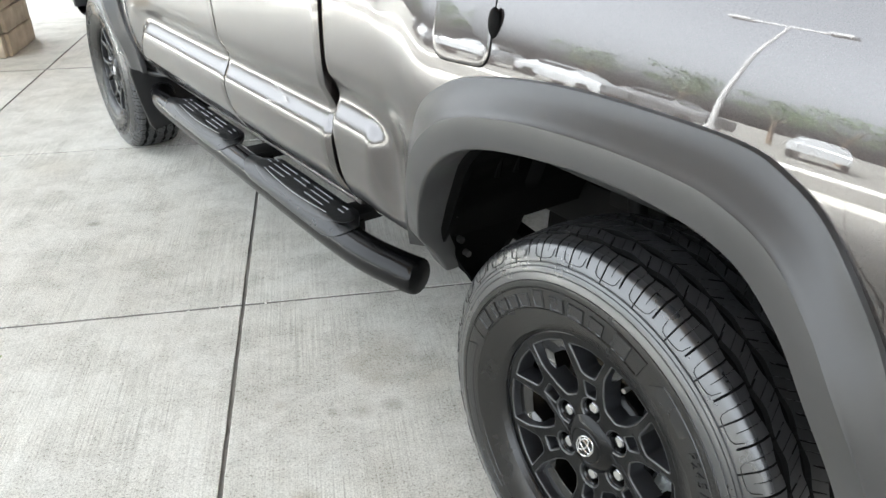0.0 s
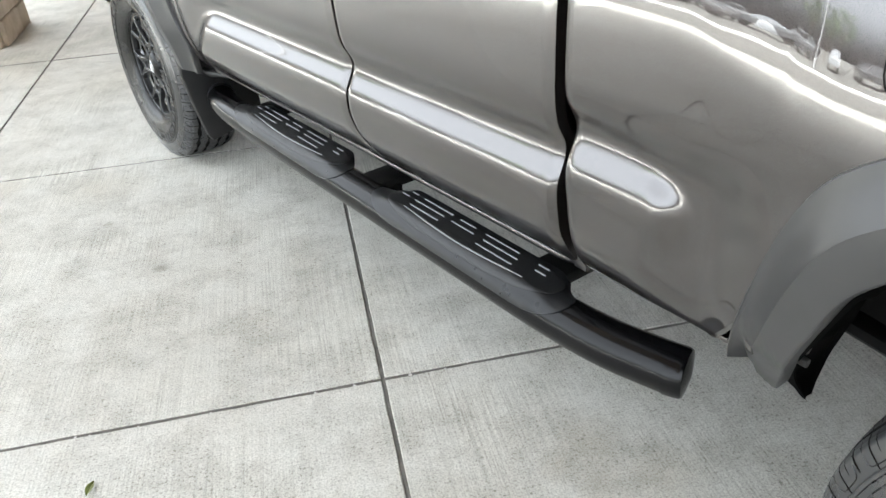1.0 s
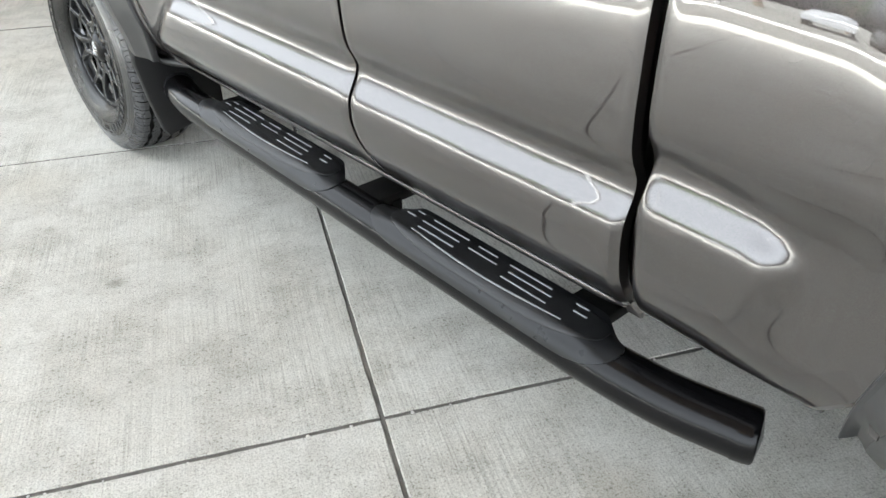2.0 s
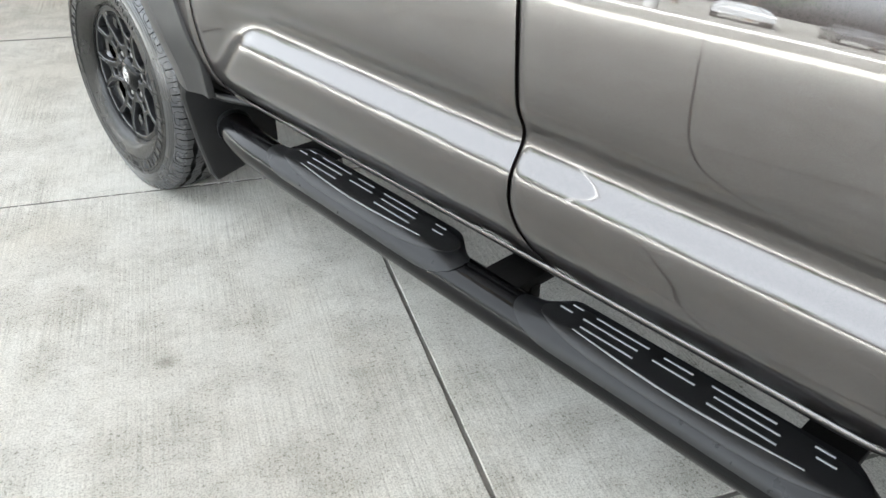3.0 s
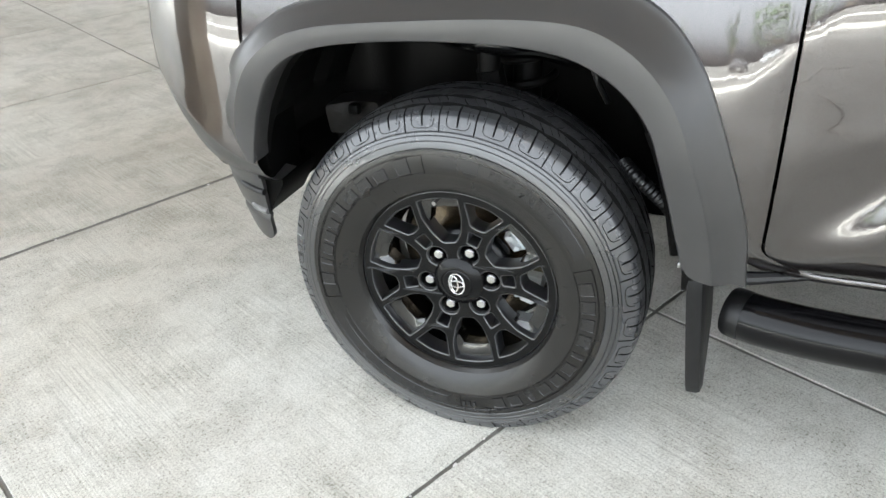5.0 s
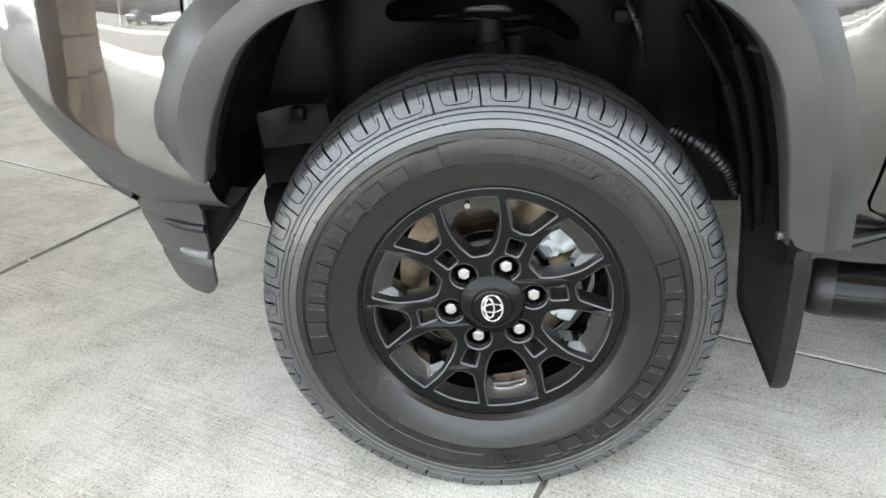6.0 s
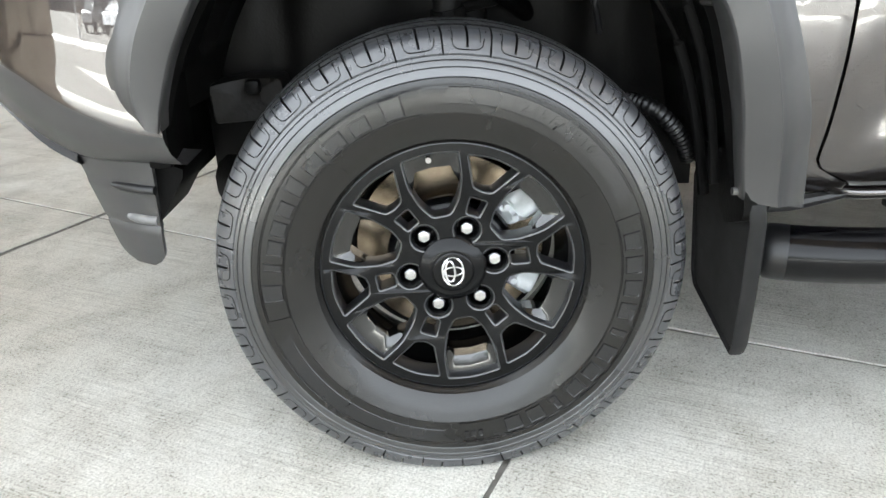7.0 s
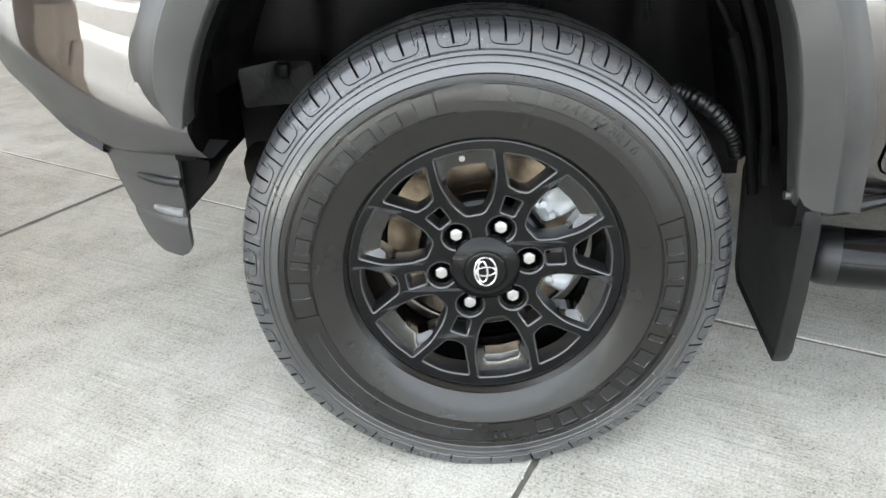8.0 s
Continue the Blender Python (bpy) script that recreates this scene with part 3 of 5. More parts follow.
for v in bm.verts:
    v.co = Vector((side_x(0.262, 1.055) - 0.001 + v.co.x * 0.008, 0.264 + v.co.y * 0.014, 1.055 + v.co.z * 0.026))
part("dimple_shade", bm, LINER, fuel_flap)


# door handle: dark pull bar; a black bulge below paints the recess's shade
def handle(y0, y1, z):
    bm = bmesh.new()
    x = side_x((y0 + y1) / 2, z)
    tube([(x + 0.004, y0, z + 0.002), (x - 0.040, y0 + 0.03, z), (x - 0.062, y0 + 0.08, z), (x - 0.065, (y0 + y1) / 2, z), (x - 0.060, y1 - 0.06, z), (x - 0.03, y1 - 0.015, z), (x + 0.004, y1, z)], [0.015, 0.02, 0.022, 0.023, 0.022, 0.02, 0.015], 16, 40, 0.55, bm=bm)
    return bm


part("door_handle", handle(1.66, 1.87, 1.062), BLACK_PLASTIC, front_door, "black plastic pull handle")
bm = bmesh.new()
bmesh.ops.create_uvsphere(bm, u_segments=24, v_segments=12, radius=1.0)
for v in bm.verts:
    v.co = Vector((side_x(1.76, 1.03) + v.co.x * 0.005, 1.765 + v.co.y * 0.062, 1.027 + v.co.z * 0.022))
part("handle_scoop", bm, BLACK_PLASTIC, front_door)
part("door_handle", both(handle(1.66, 1.87, 1.062)), BLACK_PLASTIC, truck, "black plastic pull handle")


# ---- bumper corner, valance and deflector ----
def bumper_low(along):
    return 0.550 + 0.083 * smooth(0.12, 0.38, along)


def bumper_skin():
    """The wrapped bumper: a proud lower band with a crease, from the arch flare round the nose to the other side."""
    bm, rows = bmesh.new(), []
    half = [(-0.022, 3.653), (0.004, 3.76), (0.045, 3.86), (0.10, 3.955), (0.20, 4.06), (0.36, 4.13), (0.60, 4.17), (XC, 4.18)]
    path = spline(half, 40)
    path = np.vstack([path, [(2 * XC - p[0], p[1]) for p in path[-2::-1]]])
    for i, p in enumerate(path):
        a, b = path[max(i - 1, 0)], path[min(i + 1, len(path) - 1)]
        d = Vector((b[0] - a[0], b[1] - a[1])).normalized()
        nrm = Vector((-d.y, d.x))
        along = min(i, len(path) - 1 - i) / 40
        low = bumper_low(along)
        hc = 0.055 + 0.065 * smooth(0.0, 0.22, along)
        rows.append([Vector((p[0] + nrm.x * o, p[1] + nrm.y * o, z)) for z, o in ((low + 0.012, -0.10), (low, -0.050), (low + 0.004, -0.036), (low + 0.012, -0.026), (low + 0.5 * hc, -0.008), (low + 0.85 * hc, 0.003), (low + hc, 0.0060), (low + hc + 0.008, 0.0062), (low + hc + 0.03, 0.0045), (low + hc + 0.07, 0.0030), (0.82, 0.0015), (0.88, -0.004), (0.96, -0.016), (1.0, -0.03))])
    grid(bm, rows)
    for i, f in enumerate(bm.faces):
        f.material_index = 1 if i % (len(rows[0]) - 1) < 6 else 0
    return bm


part("front_bumper", bumper_skin(), PAINT, truck).data.materials.append(FLARE)


def valance():
    """The dark lip tucked under the bumper's foot."""
    bm, rows = bmesh.new(), []
    half = spline([(0.045, 3.86), (0.10, 3.955), (0.20, 4.06), (0.36, 4.13), (0.60, 4.17), (XC, 4.18)], 34)
    path = np.vstack([half, [(2 * XC - p[0], p[1]) for p in half[-2::-1]]])
    for i, p in enumerate(path):
        a, b = path[max(i - 1, 0)], path[min(i + 1, len(path) - 1)]
        d = Vector((b[0] - a[0], b[1] - a[1])).normalized()
        nrm = Vector((-d.y, d.x))
        along = 0.16 + 0.84 * min(i, len(path) - 1 - i) / 34
        low = bumper_low(along)
        rows.append([Vector((p[0] + nrm.x * o, p[1] + nrm.y * o, low + z)) for z, o in ((0.012, -0.066), (-0.002, -0.050), (-0.014, -0.046), (-0.020, -0.054), (-0.014, -0.09), (0.02, -0.12))])
    grid(bm, rows)
    return bm


part("bumper_valance", valance(), BLACK_PLASTIC, truck, "dark plastic lower lip of the bumper")


def deflector_x(y, z):
    t = (0.572 - z) / 0.206
    rear, front = 3.698 + 0.014 * t, 3.852 - 0.058 * t
    return 0.026 + 0.045 * t + 0.075 * max(0.0, (y - rear) / (front - rear)) ** 1.5 * (1 - 0.4 * t)


def deflector():
    """The curved spat that hangs ahead of the front wheel."""
    bm, rows = bmesh.new(), []
    for k in range(26):
        t = k / 25
        z = 0.572 - 0.206 * t
        front = 3.852 - 0.058 * t
        rear = 3.698 + 0.014 * t
        step = 0.0035 * (smooth(0.28, 0.31, t) + smooth(0.66, 0.69, t) - 1.0 * smooth(0.60, 0.66, t) * (t < 0.66))
        if t > 0.86:
            f = math.sqrt(max(0.0, 1 - ((t - 0.86) / 0.145) ** 2))
            m = rear + 0.45 * (front - rear)
            f = 0.25 + 0.75 * f
            front, rear = m + (front - m) * f, m + (rear - m) * f
        row = []
        for s in np.linspace(0, 1, 14):
            y = rear + (front - rear) * s
            row.append(Vector((deflector_x(y, z) - step, y, z)))
        rows.append(row)
    near = grid(bm, rows)
    back = [[Vector((p.x + 0.012, p.y, p.z)) for p in row] for row in rows]
    far = grid(bm, back)
    for a, b in ((near[-1], far[-1]), ([r[0] for r in near], [r[0] for r in far]), ([r[-1] for r in near], [r[-1] for r in far])):
        for i in range(len(a) - 1):
            bm.faces.new((a[i], a[i + 1], b[i + 1], b[i]))
    return bm


wheel_deflector = pair("wheel_deflector", deflector(), FLARE, "grey plastic spat with two moulded ribs")
# upper rib black for a slot's shade, lower rib pale for its highlight
for z0, y0, y1, r, m in ((0.506, 3.702, 3.778, 0.0075, BLACK_PLASTIC), (0.452, 3.708, 3.762, 0.0085, RIB_HIGHLIGHT)):
    run = [(deflector_x(y, z0 + 0.05 * (y - y0)) - 0.003, y, z0 + 0.05 * (y - y0)) for y in np.linspace(y0, y1, 6)]
    pair("deflector_rib", tube(run, [r, r, r, r, 0.9 * r, 0.55 * r], 12, 24), m)
bm = bmesh.new()
fin = [(3.72, 0.555), (3.66, 0.535), (3.662, 0.52), (3.705, 0.45), (3.722, 0.44)]
grid(bm, [[Vector((x, y, z)) for y, z in fin] for x in (0.055, 0.07, 0.20)], close_v=True)
bm.faces.new([v for v in bm.verts][:5])
pair("deflector_fin", bm, LINER)
pair("splash_shield", boxed((0.10, 3.70, 0.47), (0.42, 3.715, 0.74), 0.004), LINER)

pair("bumper_return", boxed((0.020, 3.664, 0.545), (0.15, 3.70, 0.69), 0.006), LINER)

# headlamp lens above the bumper corner
bm = bmesh.new()
rows = []
for t in np.linspace(0, 1, 14):
    y = 3.62 + 0.40 * t
    x0 = -0.005 + 0.55 * max(0.0, y - 3.72) ** 1.5 + 0.05 * smooth(3.66, 3.76, y)
    rows.append([Vector((x0 + 0.008 + 0.16 * t * t, y, z)) for z in np.linspace(0.985 + 0.01 * t, 1.05 - 0.015 * t, 6)])
grid(bm, rows)
pair("headlamp", bm, LAMP_GLASS, "clear wrap-round lamp lens")


# ---- mud flap behind the front wheel ----
def flap():
    bm = bmesh.new()
    # outline in x and z, folded round its outer edge
    outline = [(0.004, 0.54), (-0.010, 0.522), (-0.025, 0.495), (-0.031, 0.455), (-0.012, 0.33), (0.012, 0.22), (0.026, 0.196), (0.045, 0.200), (0.222, 0.240), (0.238, 0.265), (0.238, 0.46), (0.20, 0.54)]
    def layer(y, inset):
        c = Vector((0.11, 0.36))
        out = []
        for x, z in outline:
            lean = 0.075 * (z - 0.2)
            out.append(Vector((x + (c.x - x) * inset, y + lean, z + (c.y - z) * inset)))
        return out
    grid(bm, [layer(2.730, 0.10), layer(2.734, 0.02), layer(2.742, 0.0), layer(2.758, 0.0), layer(2.761, 0.015), layer(2.755, 0.05)], close_v=True)
    n = len(outline)
    bm.verts.ensure_lookup_table()
    bm.faces.new([bm.verts[i] for i in range(n)][::-1])
    bm.faces.new([bm.verts[i] for i in range(5 * n, 6 * n)])
    return bm


pair("mud_flap", flap(), FLAP, "dark grey moulded mud flap")
mount = rounded([(-0.030, 0.66), (0.0, 0.67), (0.075, 0.60), (0.085, 0.46), (0.05, 0.43), (-0.026, 0.46)], 0.015, 4)
bm = bmesh.new()
vs = grid(bm, [[Vector((x, y + 0.05 * (z - 0.45), z)) for x, z in mount] for y in (2.770, 2.786, 2.790)], close_v=True)
bm.faces.new(vs[-1])
bm.faces.new(vs[0])
pair("flap_mount", bm, LINER_FRONT)
for x, z in ((-0.002, 0.585), (0.0, 0.50)):
    part("liner_bolt", cylinder((x, 2.788 + 0.05 * (z - 0.45), z), (x, 2.80 + 0.05 * (z - 0.45), z), 0.0065, 10), BOLT, truck)
for y, z, x in ((2.862, 0.78, 0.004), (3.0, 0.866, 0.004)):
    part("liner_bolt", cylinder((x - 0.004, y, z), (x + 0.02, y + 0.01, z), 0.0055, 10), BOLT, truck)


# the liner's front apron in the rear wheel well: it narrows to a rounded foot
def foot_x(z):
    return 0.012 + 0.55 * max(0.0, 0.61 - z)


def apron():
    bm, rows = bmesh.new(), []
    path = spline([(0.405, 0.84), (0.440, 0.74), (0.466, 0.64), (0.487, 0.55), (0.496, 0.485), (0.492, 0.455), (0.478, 0.440)], 40)
    for y, z in path:
        inner = float(np.interp(z, (0.440, 0.455, 0.49, 0.55, 0.64, 0.74, 0.84), (0.185, 0.222, 0.246, 0.268, 0.294, 0.315, 0.330)))
        x0 = foot_x(max(z, 0.455))
        shrink = math.sqrt(max(0.03, 1 - max(0.0, (0.525 - z) / 0.087) ** 2))
        mid = (x0 + inner) / 2 - 0.25 * (inner - x0)
        x0, inner = mid + (x0 - mid) * shrink, mid + (inner - mid) * shrink
        rows.append([Vector((x, y + dy * shrink, z + dz * shrink)) for x, dy, dz in ((x0 + 0.012 * shrink, 0.012, 0.004), (x0, 0.006, 0.0), (x0 + 0.06 * (inner - x0), -0.004, 0.0), (x0 + 0.12 * (inner - x0), -0.002, 0.0), (x0 + 0.18 * (inner - x0), 0.006, 0.0), ((x0 + inner) / 2, 0.012, 0.0), (inner - 0.10 * (inner - x0), 0.008, 0.0), (inner - 0.03 * (inner - x0), 0.0, 0.004), (inner, 0.006, 0.004), (inner, 0.022, 0.0))])
    grid(bm, rows)
    return bm


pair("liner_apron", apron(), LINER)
for x, z0 in ((0.15, 0.70), (0.20, 0.70)):
    y = lambda z: 0.440 + (0.74 - z) * 0.26
    part("liner_bead", tube([(x, y(z) - 0.002, z) for z in (z0, z0 + 0.04, z0 + 0.08, z0 + 0.12)], [0.010, 0.008, 0.008, 0.006], 8, 14), LINER, truck)
for y, z in ((0.466, 0.630), (0.484, 0.555), (0.491, 0.512)):
    part("liner_bolt", cylinder((foot_x(z) + 0.042, y - 0.007, z), (foot_x(z) + 0.042, y + 0.03, z), 0.0075, 10), BOLT, truck)


# ---- side step: oval black bar, two rubber pads, brackets ----
BAR = [(0.100, 0.692, 0.365), (0.084, 0.74, 0.367), (0.062, 0.83, 0.368), (0.050, 0.95, 0.369), (0.046, 1.15, 0.369), (0.044, 1.7, 0.369), (0.042, 2.2, 0.369), (0.042, 2.44, 0.369), (0.046, 2.55, 0.369), (0.060, 2.645, 0.369), (0.075, 2.69, 0.369)]
BAR_Z, BAR_R, BAR_W = 0.369, 0.0475, 1.04
BAR_LINE = spline(BAR, 120)
step = part("side_step", tube(BAR, BAR_R, 28, 90, BAR_W), GLOSS_BLACK, truck, "black oval step bar with two rubber pads")
part("side_step", both(tube(BAR, BAR_R, 20, 60, BAR_W)), GLOSS_BLACK, truck, "black oval step bar with two rubber pads")


def end_cap(p, d, length, dome):
    d = Vector(d).normalized()
    s = d.cross(Vector((0, 0, 1))).normalized()
    t = s.cross(d)
    bm, rows = bmesh.new(), []
    for f, k in ((-0.022, 1.008), (-0.002, 1.012), (length * 0.6, 0.99), (length * 0.9, 0.93), (length, 0.82), (length + dome * 0.5, 0.5), (length + dome, 0.08)):
        rows.append([Vector(p) + d * f + s * (math.cos(a) * BAR_R * BAR_W * k) + t * (math.sin(a) * BAR_R * k) for a in (2 * math.pi * j / 28 for j in range(28))])
    vs = grid(bm, rows, close_v=True)
    bm.faces.new(vs[-1])
    return bm


part("end_cap", end_cap(BAR[0], (0.028, -0.068, 0), 0.013, 0.006), GLOSS_BLACK, step, "black plastic end cap")
part("end_cap", end_cap(BAR[-1], (0.02, 0.05, 0), 0.016, 0.008), BLACK_PLASTIC, step, "black plastic end cap")


def bar_x(y):
    return float(np.interp(y, BAR_LINE[:, 1], BAR_LINE[:, 0]))


PAD_TOP = 0.4205


def pad_z(px, flat=1.0):
    """Height of the pad over the bar, by the distance across it."""
    r = 1.05
    c = max(-1.0, min(1.0, px / (BAR_R * BAR_W * r)))
    arc = BAR_Z + BAR_R * r * math.sqrt(max(0.0, 1 - c * c))
    k = flat * smooth(-0.036, -0.014, px)
    return arc + (PAD_TOP - arc) * k


def pad_shell(y0, y1):
    """The satin shell of a tread pad: flat top, rounded tongues at the ends, a skirt that hugs the bar."""
    bm, rows = bmesh.new(), []
    ss = [0.5 - 0.5 * math.cos(math.pi * i / 63) for i in range(64)]
    for t in ss:
        y = y0 + (y1 - y0) * t
        e = min(t, 1 - t) * (y1 - y0)
        w = 1.0 if e > 0.12 else 0.04 + 0.96 * math.sqrt(max(0.0, 1 - (1 - e / 0.12) ** 2))
        flat = smooth(0.02, 0.09, e)
        row = []
        for a in np.radians(np.linspace(98 + 68 * w, 98 - 62 * w, 29)):
            px, pz = math.cos(a) * BAR_R * BAR_W * 1.05, math.sin(a) * BAR_R * 1.05
            z = BAR_Z + pz
            if px > -0.036:
                z = max(z, pad_z(px, flat)) if px < 0 else z + (PAD_TOP - z) * flat
            if px > 0:
                px *= 1 + 0.62 * flat
            row.append(Vector((bar_x(y) + px, y, z)))
        lip = [Vector((p.x + (0.004 if j == 0 else 0), p.y, p.z - 0.004)) for j, p in ((0, row[0]), (1, row[-1]))]
        rows.append([lip[0]] + row + [Vector((row[-1].x, row[-1].y, row[-1].z - 0.012))])
    grid(bm, rows)
    return bm


def pad_insert(y0, y1):
    """The dark rubber oval set into the top of the shell."""
    bm = bmesh.new()
    rows = []
    m, half = (y0 + y1) / 2, (y1 - y0) / 2
    for f, up in ((1.0, -0.002), (1.0, 0.0006), (0.985, 0.0014), (0.93, 0.0016), (0.75, 0.0016), (0.45, 0.0016), (0.15, 0.0016)):
        loop = []
        for j in range(72):
            a = 2 * math.pi * j / 72
            ca, sa = math.cos(a), math.sin(a)
            u = math.copysign(abs(ca) ** 0.58, ca) * half * f
            gx = 0.012 + math.copysign(abs(sa) ** 0.70, sa) * 0.050 * (f if f > 0.9 else f)
            loop.append(Vector((bar_x(m + u) + gx, m + u, pad_z(gx) + up)))
        rows.append(loop)
    vs = grid(bm, rows, close_v=True)
    bm.faces.new(vs[-1])
    return bm


GRIPS = [(0.047, 0.065, 0.095), (0.047, 0.155, 0.265), (0.047, 0.300, 0.355), (0.047, 0.385, 0.495), (0.047, 0.525, 0.548),
         (0.027, 0.055, 0.085), (0.027, 0.140, 0.250), (0.027, 0.285, 0.365), (0.027, 0.395, 0.510), (0.027, 0.535, 0.562),
         (0.005, 0.135, 0.250), (0.005, 0.390, 0.500)]
for y0, y1 in ((0.915, 1.595), (1.738, 2.428)):
    pad = part("step_pad", pad_shell(y0, y1), SHELL, step, "satin dark grey pad shell")
    part("pad_insert", pad_insert(y0 + 0.045, y1 - 0.050), PAD, step, "black rubber tread insert")
    k = (y1 - y0) / 0.68
    for gx, a, b in GRIPS:
        a, b = y0 + 0.045 + a * k, y0 + 0.045 + b * k
        part("grip_strip", tube([(bar_x(a) + gx, a, 0.4222), (bar_x((a + b) / 2) + gx, (a + b) / 2, 0.4222), (bar_x(b) + gx, b, 0.4222)], 0.0022, 6, 6), STRIP, step)
    arc = []
    for s in np.linspace(0.13, y1 - y0 - 0.13, 13):
        gx = -0.010 - 0.011 * math.sin(math.pi * (s - 0.13) / (y1 - y0 - 0.26))
        arc.append((bar_x(y0 + s) + gx, y0 + s, pad_z(gx) + 0.001))
    part("grip_strip", tube(arc, 0.0022, 6, 30), STRIP, step)

for y in (1.045, 1.665, 2.36):
    bm = boxed((bar_x(y) + 0.02, y - 0.045, 0.385), (0.26, y + 0.045, 0.412), 0.004)
    box(bm, (0.10, y - 0.05, 0.36), (0.13, y + 0.05, 0.395), 0.004)
    part("step_bracket", bm, METAL_DARK, step)


# ---- wheel: tyre, alloy, nuts, brake ----
TYRE_PROFILE = [(-0.094, 0.2135), (-0.1035, 0.2200), (-0.113, 0.2345), (-0.1195, 0.252), (-0.1225, 0.2595), (-0.1238, 0.2630), (-0.1250, 0.2636), (-0.1257, 0.275), (-0.1260, 0.287), (-0.1252, 0.299), (-0.1244, 0.3032), (-0.1256, 0.3042), (-0.1250, 0.309), (-0.1238, 0.3132), (-0.1222, 0.3140), (-0.1232, 0.3152), (-0.1212, 0.3225), (-0.1197, 0.3266), (-0.1180, 0.3273), (-0.1190, 0.3286), (-0.1172, 0.3345), (-0.1160, 0.3362), (-0.1142, 0.3368), (-0.1154, 0.3380), (-0.1132, 0.3425), (-0.1112, 0.3432)]
SHOULDER = [(-0.1120, 0.3455), (-0.1112, 0.3475), (-0.1078, 0.3535), (-0.1040, 0.3605), (-0.0998, 0.3675), (-0.0945, 0.3730), (-0.087, 0.3765), (-0.079, 0.3787)]
PITCH = 32


def tread_line():
    xs = [-0.079]
    for g in (-0.064, -0.024, 0.024, 0.064):
        xs += [g - 0.0062, g - 0.0048, g, g + 0.0048, g + 0.0062]
    xs += [-0.0715, -0.054, -0.044, -0.034, -0.012, 0.0, 0.012, 0.034, 0.044, 0.054, 0.0715]
    return sorted(set(xs))


def tyre_mesh(turn, tread, edge):
    """A road tyre: sidewall with rings, grooved tread, shoulder lugs; flattened where it stands."""
    line = [(x, r, "side") for x, r in TYRE_PROFILE] + [(x, r, "lug") for x, r in SHOULDER[:-1]]
    line += [(x, TYRE_R - 0.85 * x * x, "tread") for x in tread_line()]
    line += [(-x, r, "lug") for x, r in SHOULDER[::-1][1:]] + [(-x, r, "side") for x, r in TYRE_PROFILE[::-1]]
    fr = [0.0, 0.018, 0.020, 0.034, 0.036, 0.12, 0.222, 0.229, 0.256, 0.263, 0.36, 0.460, 0.462, 0.476, 0.478, 0.60, 0.705, 0.712, 0.750, 0.757, 0.88]
    rows, sunk = [], []
    for k in range(PITCH):
        for f in fr:
            row, low = [], []
            cut_a, cut_b, sipe = f in (0.229, 0.256), f in (0.712, 0.750), f in (0.020, 0.034, 0.462, 0.476)
            for x, r, kind in line:
                shear = 0.0
                d = 0.0
                if kind == "tread":
                    zig = 0.0030 * math.sin(2 * math.pi * (k + f) * 1.0) * (1 if int((abs(x) + 0.02) / 0.04) % 2 else -1)
                    near = min(abs(x - g) for g in (-0.064, -0.024, 0.024, 0.064))
                    if near < 0.0055:
                        d = 0.0085
                    elif sipe and (0.010 < abs(x) < 0.022 or 0.030 < abs(x) < 0.058 or 0.067 < abs(x) < 0.076):
                        d = 0.0040
                    elif abs(x) > 0.064 and (cut_a or cut_b):
                        d = 0.0065
                    elif 0.028 < abs(x) < 0.060 and cut_a and abs(x) < 0.05:
                        d = 0.0055
                    elif 0.028 < abs(x) < 0.060 and cut_b and abs(x) > 0.037:
                        d = 0.0045
                    elif abs(x) < 0.02 and (cut_b or cut_a) and (x > -0.006 if cut_b else x < 0.006):
                        d = 0.0045
                    if abs(x) > 0.064:
                        shear = 0.5 * (x - math.copysign(0.0715, x))
                    elif abs(x) > 0.024:
                        shear = 1.6 * (x - math.copysign(0.044, x))
                    else:
                        shear = -1.6 * x
                    x = x + (zig if abs(x) < 0.075 else 0.0)
                elif kind == "lug":
                    if cut_a or cut_b:
                        d = (0.0065 if r > 0.359 else 0.0035) if cut_a else (0.0115 if r > 0.3565 else 0.0)
                    if sipe and r > 0.366:
                        d = 0.0035
                    shear = 0.5 * (x - math.copysign(0.0715, x)) * 0.6
                if kind == "side":
                    shear = 0.3 * math.copysign(0.043, x) * smooth(0.30, 0.336, r)
                n = Vector((x * 2.2 if kind == "lug" else 0.0, 0, 1)).normalized() if kind == "lug" else Vector((0, 0, 1))
                xx, rr = x - n.x * d * 0.8, r - n.z * d
                a = 2 * math.pi * (k + f) / PITCH + shear + turn
                y, z = -rr * math.cos(a), rr * math.sin(a)
                if z < -0.30:
                    xx *= 1 + 0.05 * smooth(-0.30, -HUB_Z, z)
                row.append(Vector((xx, y, max(z, -HUB_Z + 0.0005))))
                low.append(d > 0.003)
            rows.append(row)
            sunk.append(low)
    bm = bmesh.new()
    grid(bm, rows, close_u=True)
    first, last = len(TYRE_PROFILE), len(line) - len(TYRE_PROFILE)
    quads = len(line) - 1
    for i, f in enumerate(bm.faces):
        j = i % quads
        r = line[j][1]
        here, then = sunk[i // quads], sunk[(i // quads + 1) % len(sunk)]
        # sunk faces take the dark material, so groove shade is painted in
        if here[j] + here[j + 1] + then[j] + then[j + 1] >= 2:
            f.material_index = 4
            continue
        f.material_index = 1 if first + 6 <= j < last - 7 else (3 if first - 1 <= j < last else (2 if r > 0.3136 else 0))
    me = finish(bm, "tyre", RUBBER, True, 22)
    me.materials.append(tread)
    me.materials.append(RUBBER_BAND)
    me.materials.append(edge)
